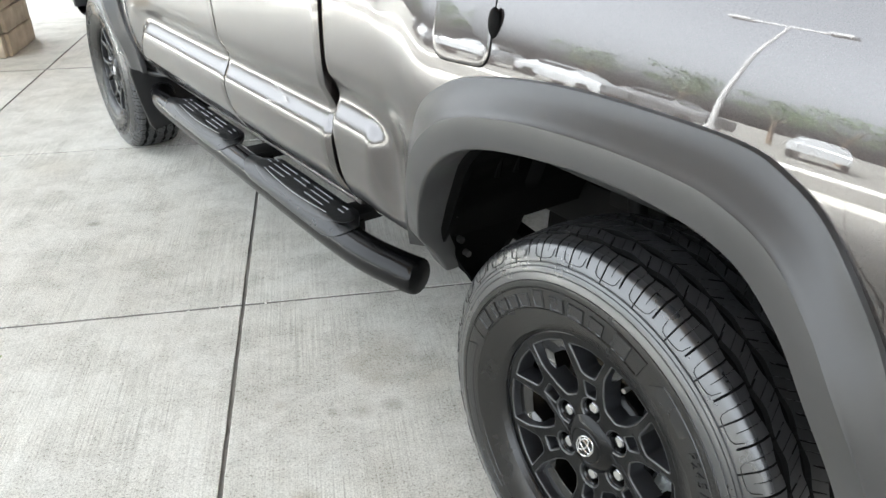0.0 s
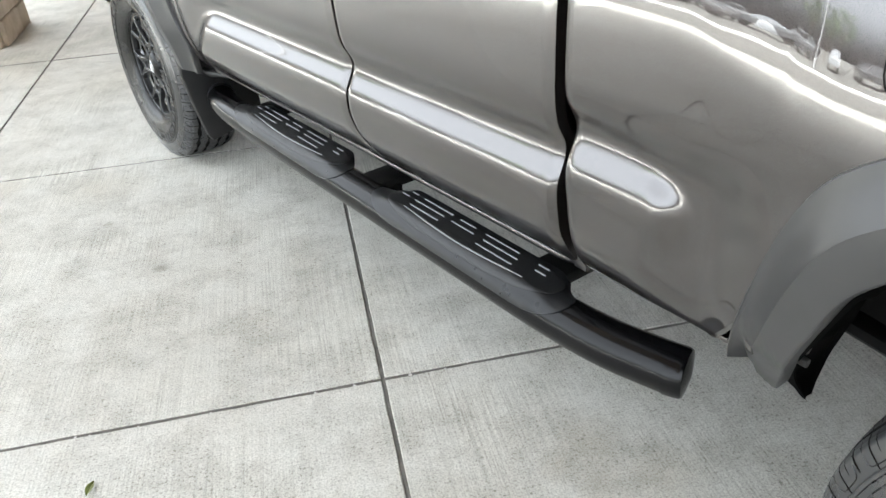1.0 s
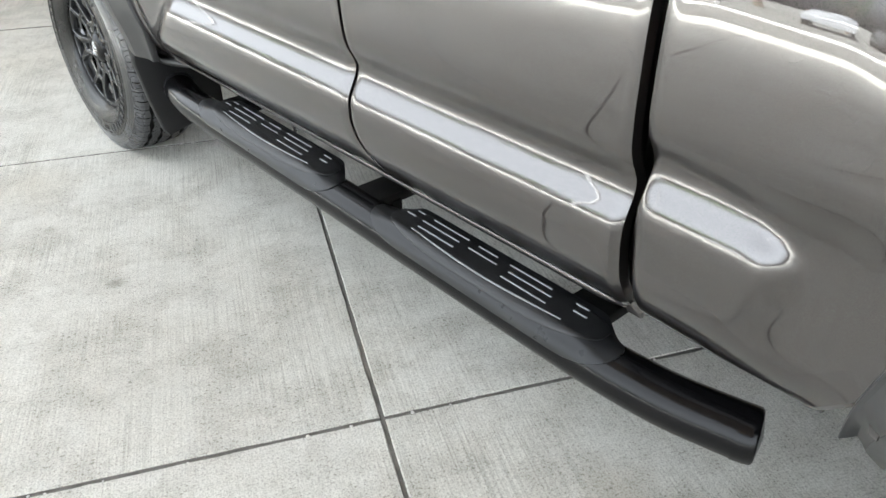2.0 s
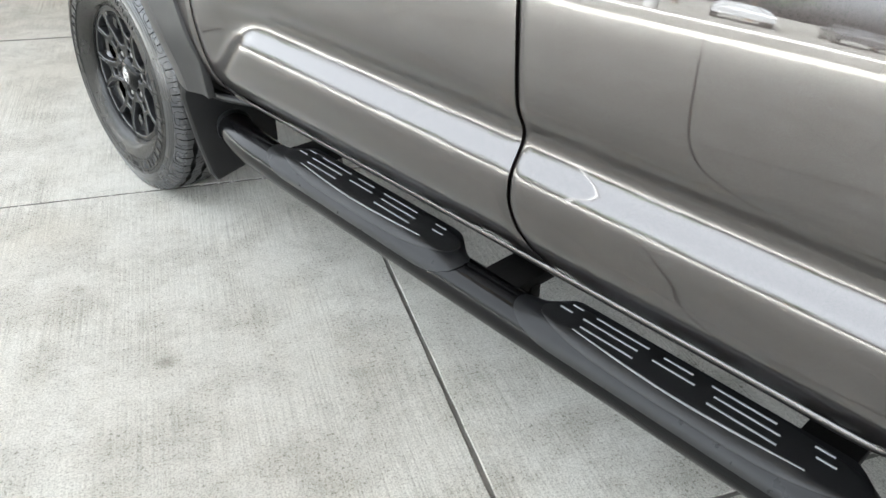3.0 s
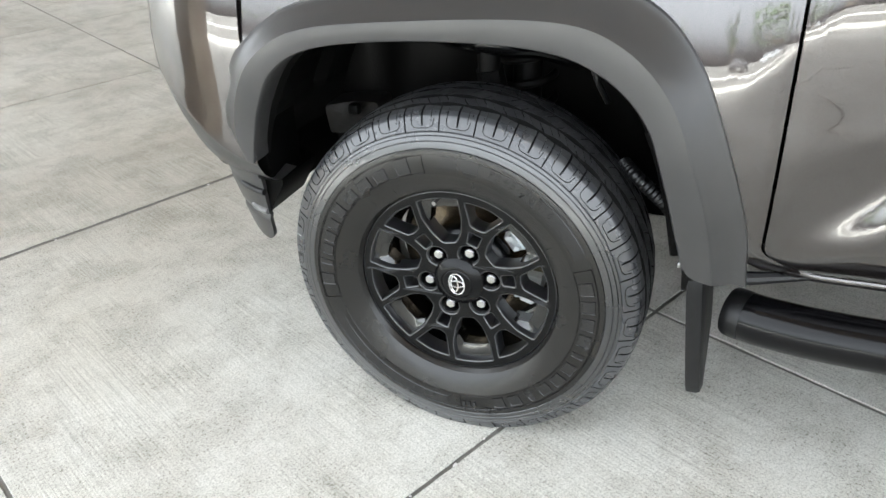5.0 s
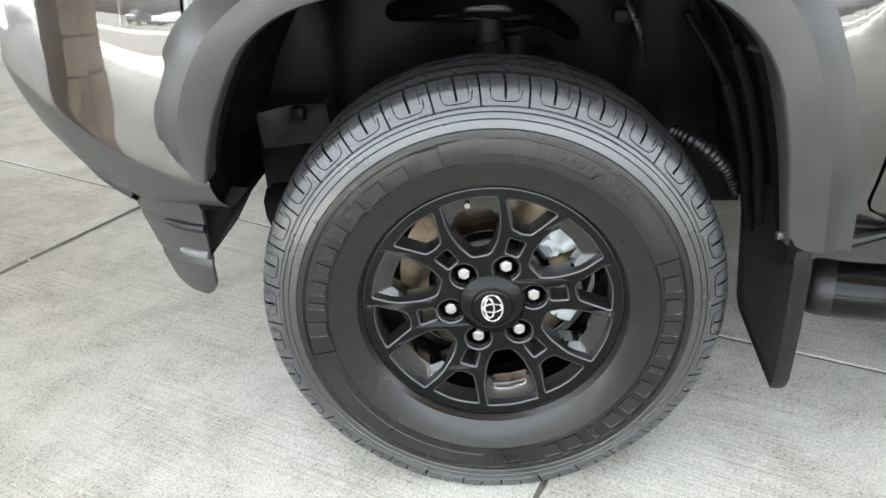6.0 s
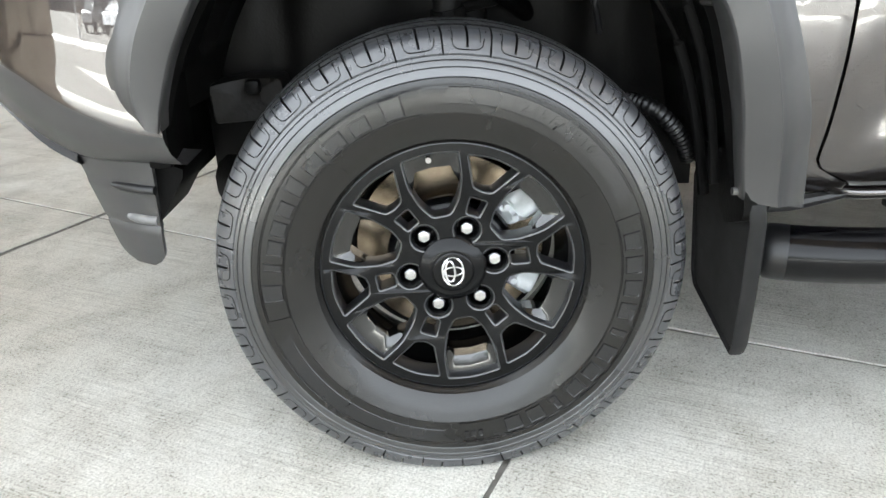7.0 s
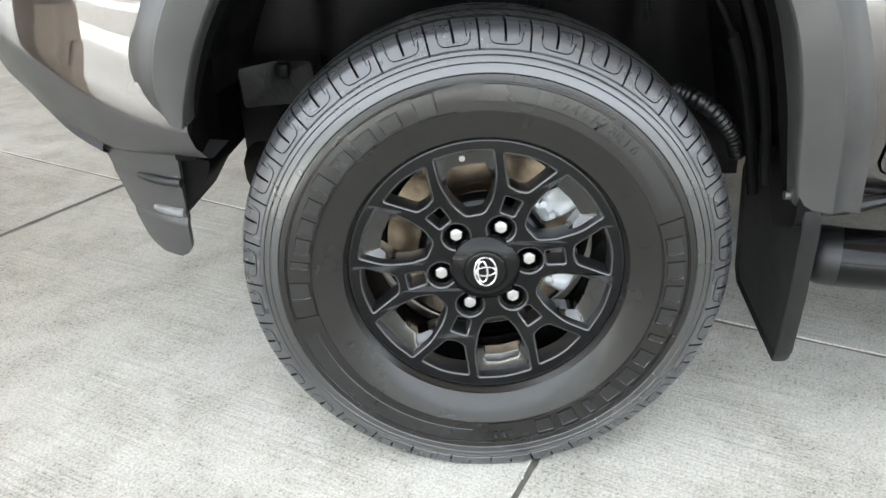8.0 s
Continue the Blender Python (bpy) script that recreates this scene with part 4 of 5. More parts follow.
    me.materials.append(GROOVE_SHADE)
    return me


def polar(a, r):
    return (r * math.cos(radians(a)), r * math.sin(radians(a)))


def local(angle, pts):
    c, s = math.cos(radians(angle)), math.sin(radians(angle))
    return [(r * c - w * s, r * s + w * c) for r, w in pts]


LUG = 10.3          # turn of the wheel: the angle of its first nut


def alloy():
    """The spoked face: six forked spokes, six big and six small windows, pockets outside the nuts."""
    loops = [[polar(a, 0.2135) for a in np.linspace(0, 360, 144, endpoint=False)]]
    loops.append([polar(a, 0.022) for a in np.linspace(0, 360, 32, endpoint=False)])
    for k in range(6):
        lug = LUG + 60 * k
        big = [(0.191, -0.0430), (0.197, 0.0), (0.191, 0.0430), (0.150, 0.0412), (0.1135, 0.0295), (0.0925, 0.0140), (0.0925, -0.0140), (0.1135, -0.0295), (0.150, -0.0412)]
        loops.append(local(lug + 30, rounded(big, [0.003, 0.02, 0.003, 0.012, 0.010, 0.006, 0.006, 0.010, 0.012], 5)))
        small = [(0.188, -0.0400), (0.196, 0.0), (0.188, 0.0400), (0.1425, 0.0150), (0.1395, 0.0), (0.1425, -0.0150)]
        loops.append(local(lug, rounded(small, [0.003, 0.02, 0.003, 0.004, 0.004, 0.004], 4)))
        loops.append(local(lug, rounded([(0.1235, -0.0130), (0.1235, 0.0130), (0.0965, 0.0105), (0.0965, -0.0105)], 0.003, 3)))
        loops.append([tuple(np.array(polar(lug, 0.0698)) + polar(a, 0.0212)) for a in np.linspace(0, 360, 24, endpoint=False)])
    bm = plate(loops, 0.036, 0.0031)
    bm.normal_update()
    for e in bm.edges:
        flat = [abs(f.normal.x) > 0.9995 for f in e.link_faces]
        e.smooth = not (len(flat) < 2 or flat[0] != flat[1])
    # flat faces stay black, bevels get the painted edge highlight
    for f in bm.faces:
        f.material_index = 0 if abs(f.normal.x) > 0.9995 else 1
    # the face dishes towards the hub
    for v in bm.verts:
        v.co.x += -0.0693 + 0.013 * smooth(0.185, 0.095, math.hypot(v.co.y, v.co.z))
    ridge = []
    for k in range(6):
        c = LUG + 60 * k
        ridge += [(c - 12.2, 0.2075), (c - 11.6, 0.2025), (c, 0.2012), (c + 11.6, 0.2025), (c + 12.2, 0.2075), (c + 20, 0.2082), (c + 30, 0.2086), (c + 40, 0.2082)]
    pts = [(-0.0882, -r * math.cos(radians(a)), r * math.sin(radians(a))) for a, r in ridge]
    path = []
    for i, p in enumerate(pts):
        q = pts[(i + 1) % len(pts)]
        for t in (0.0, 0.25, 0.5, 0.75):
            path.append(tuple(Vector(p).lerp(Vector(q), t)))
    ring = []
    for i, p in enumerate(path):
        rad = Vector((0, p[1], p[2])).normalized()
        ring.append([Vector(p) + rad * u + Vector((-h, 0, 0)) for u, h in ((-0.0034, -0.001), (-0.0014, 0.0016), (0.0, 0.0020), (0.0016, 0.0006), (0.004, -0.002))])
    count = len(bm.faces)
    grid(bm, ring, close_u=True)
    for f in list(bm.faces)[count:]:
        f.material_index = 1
    # barrel, lip and the drop centre behind
    revolve([(-0.080, 0.205), (-0.0890, 0.2120), (-0.0915, 0.2138), (-0.0950, 0.2150), (-0.0985, 0.2165), (-0.0980, 0.2180), (-0.094, 0.2182), (-0.090, 0.2138), (-0.06, 0.208), (0.0, 0.185), (0.06, 0.196), (0.10, 0.214), (0.102, 0.222)], 144, bm=bm)
    revolve([(-0.06, 0.204), (0.0, 0.178), (0.10, 0.205)], 96, bm=bm)
    # hub drum behind the nuts
    revolve([(-0.046, 0.024), (-0.044, 0.090), (-0.036, 0.104), (-0.020, 0.108), (0.0, 0.100)], 64, bm=bm)
    me = bpy.data.meshes.new("wheel")
    bm.normal_update()
    bm.to_mesh(me)
    bm.free()
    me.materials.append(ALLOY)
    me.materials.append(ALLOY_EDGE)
    me.polygons.foreach_set("use_smooth", [True] * len(me.polygons))
    return me


def shelf():
    """The sloped ledge behind the rim end of a big window, with two tapering prongs."""
    bm = bmesh.new()
    outer = spline([(0.130, -0.041), (0.150, -0.044), (0.175, -0.0455), (0.196, -0.0455), (0.2005, -0.025), (0.202, 0.0), (0.2005, 0.025), (0.196, 0.0455), (0.175, 0.0455), (0.150, 0.044), (0.130, 0.041)], 60)
    inner = [(0.131, -0.0385), (0.166, -0.0285), (0.169, 0.0), (0.166, 0.0285), (0.131, 0.0385)]
    inner = np.array([[np.interp(t, np.linspace(0, 1, 5), [q[k] for q in inner]) for k in (0, 1)] for t in np.linspace(0, 1, 60)])
    rows = []
    for f, x in ((0.0, -0.0730), (0.12, -0.0728), (0.5, -0.0690), (0.94, -0.0650), (1.0, -0.0640)):
        rows.append([Vector((x, -(a[0] + (b[0] - a[0]) * f), a[1] + (b[1] - a[1]) * f)) for a, b in zip(outer, inner)])
    rows.append([Vector((-0.030, -b[0] * 1.03, b[1])) for b in inner])
    grid(bm, rows)
    return finish(bm, "window_shelf", ALLOY_GLOSS, True, 30)


def nut():
    bm = bmesh.new()
    rows = []
    for x, r in ((-0.040, 0.0138), (-0.0640, 0.0138), (-0.0675, 0.0130), (-0.0700, 0.0112), (-0.0712, 0.0096), (-0.0714, 0.0088)):
        rows.append([Vector((x, r * math.cos(2 * math.pi * j / 12) * (1.0 if j % 2 else 0.92), r * math.sin(2 * math.pi * j / 12) * (1.0 if j % 2 else 0.92))) for j in range(12)])
    grid(bm, rows, close_v=True)
    bm.verts.ensure_lookup_table()
    tip = bm.faces.new(bm.verts[-12:])
    tip.material_index = 1
    me = finish(bm, "lug_nut", NUT_BODY, True, 25)
    me.materials.append(CHROME)
    return me


def nut_seat():
    return finish(revolve([(-0.046, 0.0145), (-0.0560, 0.0152), (-0.0660, 0.0162), (-0.0720, 0.0178), (-0.0735, 0.0192), (-0.0705, 0.0204), (-0.066, 0.0209), (-0.050, 0.0209)], 28), "nut_seat", HUB_BLACK)


def cap():
    return finish(revolve([(-0.060, 0.0570), (-0.0765, 0.0555), (-0.0788, 0.0530), (-0.0815, 0.0490), (-0.0850, 0.0430), (-0.0876, 0.0380), (-0.0882, 0.0345), (-0.0868, 0.0335), (-0.0868, 0.0322), (-0.0880, 0.0312), (-0.0886, 0.0295), (-0.0889, 0.026), (-0.0891, 0.010), (-0.0892, 0.0005)], 64), "centre_cap", ALLOY, True, 50)


def emblem():
    bm = bmesh.new()
    for cx, cy, rx, ry in ((0, 0, 0.0245, 0.0170), (0, 0.0045, 0.0180, 0.0075), (0, -0.0005, 0.0075, 0.0155)):
        pts = [(-0.0896, -(cx + rx * math.cos(a)), cy + ry * math.sin(a)) for a in np.linspace(0, 2 * math.pi, 33)]
        tube(pts, 0.0016, 6, 48, caps=False, bm=bm)
    return finish(bm, "emblem", EMBLEM)


def valve():
    bm = cylinder((-0.070, 0, 0), (-0.096, 0, 0), 0.0035, 10)
    cylinder((-0.096, 0, 0), (-0.104, 0, 0), 0.0045, 10, bm)
    return finish(bm, "valve_stem", BOLT)


def arc_block(a0, a1, r0, r1, x0, lift, slant=0.0, steps=24):
    """A raised plate on the sidewall, between two angles as seen from outside."""
    bm, rows = bmesh.new(), []
    for i in range(steps + 1):
        row = []
        for r, h in ((r0, 0.0), (r0 + 0.0012, lift), ((r0 + r1) / 2, lift), (r1 - 0.0012, lift), (r1, 0.0)):
            t = i / steps
            a = radians(a0 + (a1 - a0) * t + slant * (1 if t > 0.5 else -1) * (r - r0) / (r1 - r0))
            row.append(Vector((side_wall(r) - h, -r * math.cos(a), r * math.sin(a))))
        rows.append(row)
    vs = grid(bm, rows)
    return bm


def outline_block(a0, a1, r0, r1, lift):
    """A raised letter-sized bar on the sidewall with a proud rim and a lower middle."""
    ea = math.degrees(0.0016 / r0) / abs(a1 - a0)
    er = 0.0016 / (r1 - r0)
    fa = [0, ea * 0.5, ea, ea * 1.6, 0.5, 1 - ea * 1.6, 1 - ea, 1 - ea * 0.5, 1]
    fb = [0, er * 0.5, er, er * 1.6, 0.5, 1 - er * 1.6, 1 - er, 1 - er * 0.5, 1]
    hs = [0, 1, 1, 0.45, 0.45, 0.45, 1, 1, 0]
    bm, rows = bmesh.new(), []
    for i, u in enumerate(fa):
        row = []
        for j, v in enumerate(fb):
            h = min(hs[i], hs[j]) if min(hs[i], hs[j]) == 0 else max(hs[i], hs[j])
            r, a = r0 + (r1 - r0) * v, radians(a0 + (a1 - a0) * u)
            row.append(Vector((side_wall(r) - h * lift, -r * math.cos(a), r * math.sin(a))))
        rows.append(row)
    grid(bm, rows)
    return bm


def shoulder_relief():
    """Thin moulded outlines on every shoulder block."""
    out = bmesh.new()
    xs = [p[0] for p in SHOULDER]
    rs = [p[1] for p in SHOULDER]
    for k in range(PITCH):
        line = []
        for f, q in ((0.36, 0.93), (0.40, 0.55), (0.46, 0.30), (0.74, 0.24), (0.99, 0.30), (1.04, 0.55), (1.07, 0.93)):
            j = q * (len(xs) - 2)
            x, r = np.interp(j, range(len(xs)), xs), np.interp(j, range(len(xs)), rs)
            a = 2 * math.pi * (k + f) / PITCH + 0.3 * (x + 0.0715)
            z = r * math.sin(a)
            line.append((x - 0.0004, -r * math.cos(a), max(z, -HUB_Z + 0.004)))
        tube(line, 0.0009, 4, 16, bm=out)
    return finish(out, "shoulder_relief", RUBBER)


def side_wall(r):
    return float(np.interp(r, [p[1] for p in TYRE_PROFILE], [p[0] for p in TYRE_PROFILE]))


def merge(bms, name, material, angle=30):
    out = bmesh.new()
    for b in bms:
        tmp = bpy.data.meshes.new("t")
        b.to_mesh(tmp)
        b.free()
        out.from_mesh(tmp)
        bpy.data.meshes.remove(tmp)
    return finish(out, name, material, True, angle)


def frame_line(a0, a1, r0, r1, lift=0.002, w=0.002):
    """A thin raised outline on the sidewall round a lettering field."""
    out = [arc_block(a0, a1, r0, r0 + w, 0, lift), arc_block(a0, a1, r1 - w, r1, 0, lift)]
    for a in (a0, a1):
        out.append(arc_block(a - 0.3, a + 0.3, r0, r1, 0, lift, steps=2))
    return out


def size_text():
    """Raised size marking round the sidewall."""
    text = "P245/75R16"
    out = bmesh.new()
    for i, ch in enumerate(text):
        cu = bpy.data.curves.new("glyph", "FONT")
        cu.body, cu.size, cu.extrude, cu.align_x = ch, 0.0210, 0.0012, "CENTER"
        ob = bpy.data.objects.new("glyph", cu)
        scene.collection.objects.link(ob)
        me = bpy.data.meshes.new_from_object(ob.evaluated_get(bpy.context.evaluated_depsgraph_get()))
        bpy.data.objects.remove(ob)
        bpy.data.curves.remove(cu)
        a = radians(71.4 - 2.9 * i)
        r = 0.2825
        for v in me.vertices:
            q = v.co.copy()
            rr, t = r + q.y, a - q.x / r
            v.co = Vector((side_wall(rr) - 0.0014 - q.z, -rr * math.cos(t), rr * math.sin(t)))
        out.from_mesh(me)
        bpy.data.meshes.remove(me)
    return finish(out, "size_lettering", RUBBER, False)


def caliper(a0, a1, r0, r1):
    """A cast finger of the caliper over the disc, with two bosses."""
    bm = bmesh.new()
    rows = []
    for i in range(21):
        t = i / 20
        a = radians(a0 + (a1 - a0) * t)
        edge = smooth(0, 0.18, t) * smooth(0, 0.18, 1 - t)
        wave = 0.004 * math.sin(9.4 * t + 0.6)
        rows.append([Vector((0.030 - x * (0.55 + 0.45 * edge), -r * math.cos(a), r * math.sin(a))) for x, r in (
            (-0.01, r0 - 0.004 + 0.012 * (1 - edge)), (0.026, r0 + 0.012 * (1 - edge)), (0.036 + wave, r0 + 0.010), (0.041 - wave, r0 + 0.020), (0.034, r0 + 0.027), (0.040 + wave, r0 + 0.034), (0.036, r1 - 0.006), (0.022, r1 - 0.010 * (1 - edge)), (-0.02, r1))])
    vs = grid(bm, rows)
    bm.faces.new(vs[0])
    bm.faces.new(vs[-1])
    for t in (0.28, 0.72):
        a, r = radians(a0 + (a1 - a0) * t), r0 + 0.022
        c = Vector((-0.004, -r * math.cos(a), r * math.sin(a)))
        cylinder(c, c + Vector((-0.011, 0, 0)), 0.0075, 14, bm, 0.0055)
    return finish(bm, "brake_caliper", SILVER, True, 40)


def disc():
    bm = revolve([(0.038, 0.165), (0.034, 0.162), (0.034, 0.100), (0.008, 0.092), (0.004, 0.05)], 72)
    revolve([(0.038, 0.165), (0.060, 0.165), (0.060, 0.06)], 72, bm=bm)
    return finish(bm, "brake_disc", DISC, True, 30)


def shield():
    return finish(revolve([(0.07, 0.186), (0.074, 0.10), (0.08, 0.03)], 60), "dust_shield", METAL_DARK)


MESH = {"wheel": alloy(), "window_shelf": shelf(), "lug_nut": nut(), "nut_seat": nut_seat(), "centre_cap": cap(), "emblem": emblem(), "valve_stem": valve(), "size_lettering": size_text(), "brake_disc": disc(), "dust_shield": shield()}
FINGERS = [caliper(22, 48, 0.102, 0.170), caliper(-34, -7, 0.098, 0.164)]
NAME_A, NAME_B = (192.5, 99.0), (20.0, -88.0)
field = frame_line(*NAME_A, 0.2645, 0.3025) + frame_line(*NAME_B, 0.2645, 0.3025)
PLATES = [finish(arc_block(a0, a1, 0.2765, 0.3015, 0, 0.0010, slant=3, steps=60), "sidewall_plate", RUBBER_PLATE, True, 40) for a0, a1 in ((94, 24), (266, 198))]
MESH["lettering_frame"] = merge(field, "lettering_frame", RUBBER)
BARS = []


def stem(a, wide, r0, r1):
    BARS.append(finish(outline_block(a, a - wide, r0, r1, 0.0024), "raised_bar", RUBBER_PLATE, True, 40))


# nine maker's marks, the shield, eleven model marks and three small ones, all as plain bars
for a, wide, top in ((183.0, 6.0, 0.299), (174.2, 2.8, 0.296), (167.6, 5.4, 0.292), (161.0, 5.4, 0.292), (154.2, 5.2, 0.292), (146.2, 5.0, 0.298), (137.0, 6.6, 0.292), (128.0, 7.2, 0.292), (118.8, 6.4, 0.292)):
    stem(a + wide / 2, wide, 0.2675, top)
stem(111.0, 6.4, 0.2665, 0.3005)
for i in range(11):
    wide = 2.6 if i in (4, 8) else 6.0
    stem(12.0 - 8.15 * i + wide / 2, wide, 0.2695, 0.2965)
for i in range(3):
    stem(-80.5 - 2.4 * i, 1.6, 0.280, 0.293)
# fine print over the size marking
for i in range(26):
    BARS.append(finish(arc_block(76 - 1.5 * i, 75.1 - 1.5 * i, 0.3055, 0.3085 + 0.001 * (i % 3), 0, 0.0008, steps=1), "raised_bar", RUBBER_PLATE, True, 40))
ticks = [arc_block(a, a + 0.25, 0.232, 0.246, 0, 0.0008, steps=1) for a in (60, 118, 132, 208, 226, 242, 262, 281, 300, 318, 333, 350, 12, 33)]
MESH["shoulder_relief"] = shoulder_relief()
MESH["mould_marks"] = merge(ticks, "mould_marks", RUBBER)


def wheel(at, steer, spin, tyre, near=True, brake=True):
    """One road wheel under the truck, turned by spin about its axle, with its tyre."""
    w = new("wheel", MESH["wheel"])
    w.parent = truck
    flip = 0 if near else 180
    w.matrix_basis = Matrix.Translation(Vector(at) - truck.location) @ pose(0, 0, 0, 0, 0, flip + steer) @ pose(0, 0, 0, spin, 0, 0)
    w["label"] = "satin black six-spoke alloy wheel"

    def add(name, m=Matrix(), label="", mesh=None):
        o = new(name, mesh or MESH[name])
        o.parent = w
        o.matrix_basis = m
        if label:
            o["label"] = label
        return o

    add("tyre", pose(0, 0, 0, -spin, 0, 0), "black road tyre with grooved tread", tyre)
    for k in range(6):
        a = radians(LUG + 60 * k)
        p = Matrix.Translation((0, -0.0698 * math.cos(a), 0.0698 * math.sin(a)))
        add("window_shelf", pose(0, 0, 0, -LUG - 30 - 60 * k, 0, 0))
        add("nut_seat", p)
        add("lug_nut", p, "bright chrome wheel nut")
    add("centre_cap")
    add("emblem", pose(0, 0, 0, -94, 0, 0), "plain silver oval emblem")
    a = radians(101.0)
    add("valve_stem", Matrix.Translation((0.004, -0.190 * math.cos(a), 0.190 * math.sin(a))))
    if near:
        add("size_lettering")
        add("lettering_frame")["kind"] = "stuff"
        for me in PLATES:
            add("sidewall_plate", mesh=me)
        add("mould_marks")["kind"] = "stuff"
        add("shoulder_relief", pose(0, 0, 0, -spin, 0, 0))["kind"] = "stuff"
        for me in BARS:
            add("raised_bar", mesh=me)
    if brake:
        add("brake_disc")
        add("dust_shield")
        for me in FINGERS:
            add("brake_caliper", pose(0, 0, 0, -spin, 0, 0), "cast silver brake caliper", me)
    return w


TYRE_FRONT, TYRE_REAR = tyre_mesh(0.0, TREAD_SHEEN, LUG_SHEEN), tyre_mesh(0.31, TREAD, RUBBER_BAND)
wheel((HUB, FRONT_Y, HUB_Z), 0.8, 0, TYRE_FRONT)
wheel((HUB, REAR_Y, HUB_Z), 0, 35, TYRE_REAR)
wheel((2 * XC - HUB, FRONT_Y, HUB_Z), 0.8, 0, TYRE_FRONT, False)
wheel((2 * XC - HUB, REAR_Y, HUB_Z), 0, 0, TYRE_REAR, False)

# ---- running gear seen in the wheel wells ----
part("upper_control_arm", tube([(0.42, 3.06, 0.72), (0.31, 3.14, 0.785), (0.235, 3.23, 0.812), (0.31, 3.35, 0.80), (0.42, 3.44, 0.78)], [0.016, 0.022, 0.026, 0.022, 0.018], 14, 40), GLOSS_BLACK, truck)
part("ball_joint", cylinder((0.24, 3.235, 0.74), (0.24, 3.235, 0.825), 0.024, 16), METAL_DARK, truck)
part("damper", cylinder((0.34, 3.19, 0.45), (0.40, 3.19, 1.0), 0.033, 18), METAL_DARK, truck)
coil = [(0.375 + 0.06 * math.cos(a) + 0.0, 3.19 + 0.06 * math.sin(a), 0.62 + 0.055 * a / (2 * math.pi)) for a in np.linspace(0, 12 * math.pi, 73)]
part("coil_spring", tube(coil, 0.009, 8, 220), METAL_DARK, truck)
part("steering_knuckle", tube([(0.20, 3.22, 0.30), (0.235, 3.21, 0.50), (0.25, 3.22, 0.66), (0.24, 3.235, 0.76)], [0.05, 0.035, 0.03, 0.03], 10, 24), METAL_DARK, truck)
part("lower_control_arm", tube([(0.55, 3.0, 0.34), (0.33, 3.15, 0.30), (0.22, 3.23, 0.285), (0.33, 3.33, 0.30), (0.55, 3.46, 0.34)], 0.03, 10, 30), METAL_DARK, truck)
hose = [(0.16, 2.935, 0.615), (0.12, 2.905, 0.608), (0.115, 2.875, 0.585), (0.13, 2.845, 0.550), (0.15, 2.825, 0.515)]
hp = spline(hose, 60)
part("corrugated_hose", tube([tuple(p) for p in hp], [0.0150 if i % 2 else 0.0120 for i in range(40)], 10, 120), BLACK_PLASTIC, truck)
part("brake_hose", tube([(0.30, 3.03, 0.86), (0.20, 3.02, 0.83), (0.17, 3.0, 0.78), (0.20, 2.98, 0.72)], 0.006, 8, 30), BLACK_PLASTIC, truck)
part("well_bracket", boxed((0.30, 2.985, 0.765), (0.33, 3.02, 0.79), 0.006), METAL_DARK, truck)
part("splash_panel", boxed((0.44, 3.02, 0.62), (0.46, 3.24, 0.98), 0.006, pose(0, 0, 0)), LINER, truck)
bm = bmesh.new()
lug = rounded([(3.530, 0.560), (3.665, 0.556), (3.672, 0.628), (3.600, 0.640), (3.540, 0.636)], 0.008, 4)
vs = grid(bm, [[Vector((x + 0.25 * (3.6 - y), 3.605 + (y - 3.605) * f, 0.605 + (z - 0.605) * f)) for y, z in lug] for x, f in ((0.40, 1.0), (0.306, 1.0), (0.300, 0.94), (0.302, 0.3))], close_v=True)
bm.faces.new(vs[-1])
part("crash_bracket", bm, CAST, truck, "dirty grey steel bracket")
bm = boxed((0.272, 3.575, 0.612), (0.30, 3.602, 0.638), 0.007)
part("bracket_nut", bm, METAL_DARK, truck)
# pressed folds of the liner beside the flap
part("liner_fold", tube([(0.045, 2.815, 0.50), (0.040, 2.835, 0.62), (0.038, 2.872, 0.74), (0.040, 2.93, 0.84), (0.05, 3.02, 0.885)], 0.005, 8, 40, 1.6), LINER, truck)
part("liner_fold", tube([(0.085, 2.815, 0.47), (0.082, 2.842, 0.60), (0.080, 2.885, 0.72), (0.082, 2.95, 0.82)], 0.006, 8, 40, 1.6), LINER, truck)
part("bump_tray", tube([(0.16, 3.60, 0.475), (0.24, 3.52, 0.46), (0.36, 3.50, 0.46)], 0.055, 12, 14, 1.6), LINER, truck)
# chassis rails, axle, springs, exhaust side of the underbody
for s in (1, -1):
    xr = XC - s * 0.44
    part("chassis_rail", boxed((xr - 0.035, -1.05, 0.50), (xr + 0.035, 4.0, 0.62), 0.008), METAL_DARK, truck)
    part("leaf_spring", tube([(XC - s * 0.56, 0.62, 0.47), (XC - s * 0.56, 0.25, 0.42), (XC - s * 0.56, 0.0, 0.40), (XC - s * 0.56, -0.3, 0.43), (XC - s * 0.56, -0.6, 0.52)], 0.016, 8, 30, 2.0), METAL_DARK, truck)
    part("rear_damper", cylinder((XC - s * 0.52, 0.20, 0.32), (XC - s * 0.48, 0.30, 0.72), 0.026, 14), METAL_DARK, truck)
part("rear_axle", cylinder((0.16, 0, HUB_Z), (2 * XC - 0.16, 0, HUB_Z), 0.04, 18), METAL_DARK, truck)
bm = bmesh.new()
bmesh.ops.create_uvsphere(bm, u_segments=20, v_segments=12, radius=0.14, matrix=Matrix.Translation((XC, 0.0, HUB_Z)))
part("differential", bm, METAL_DARK, truck)
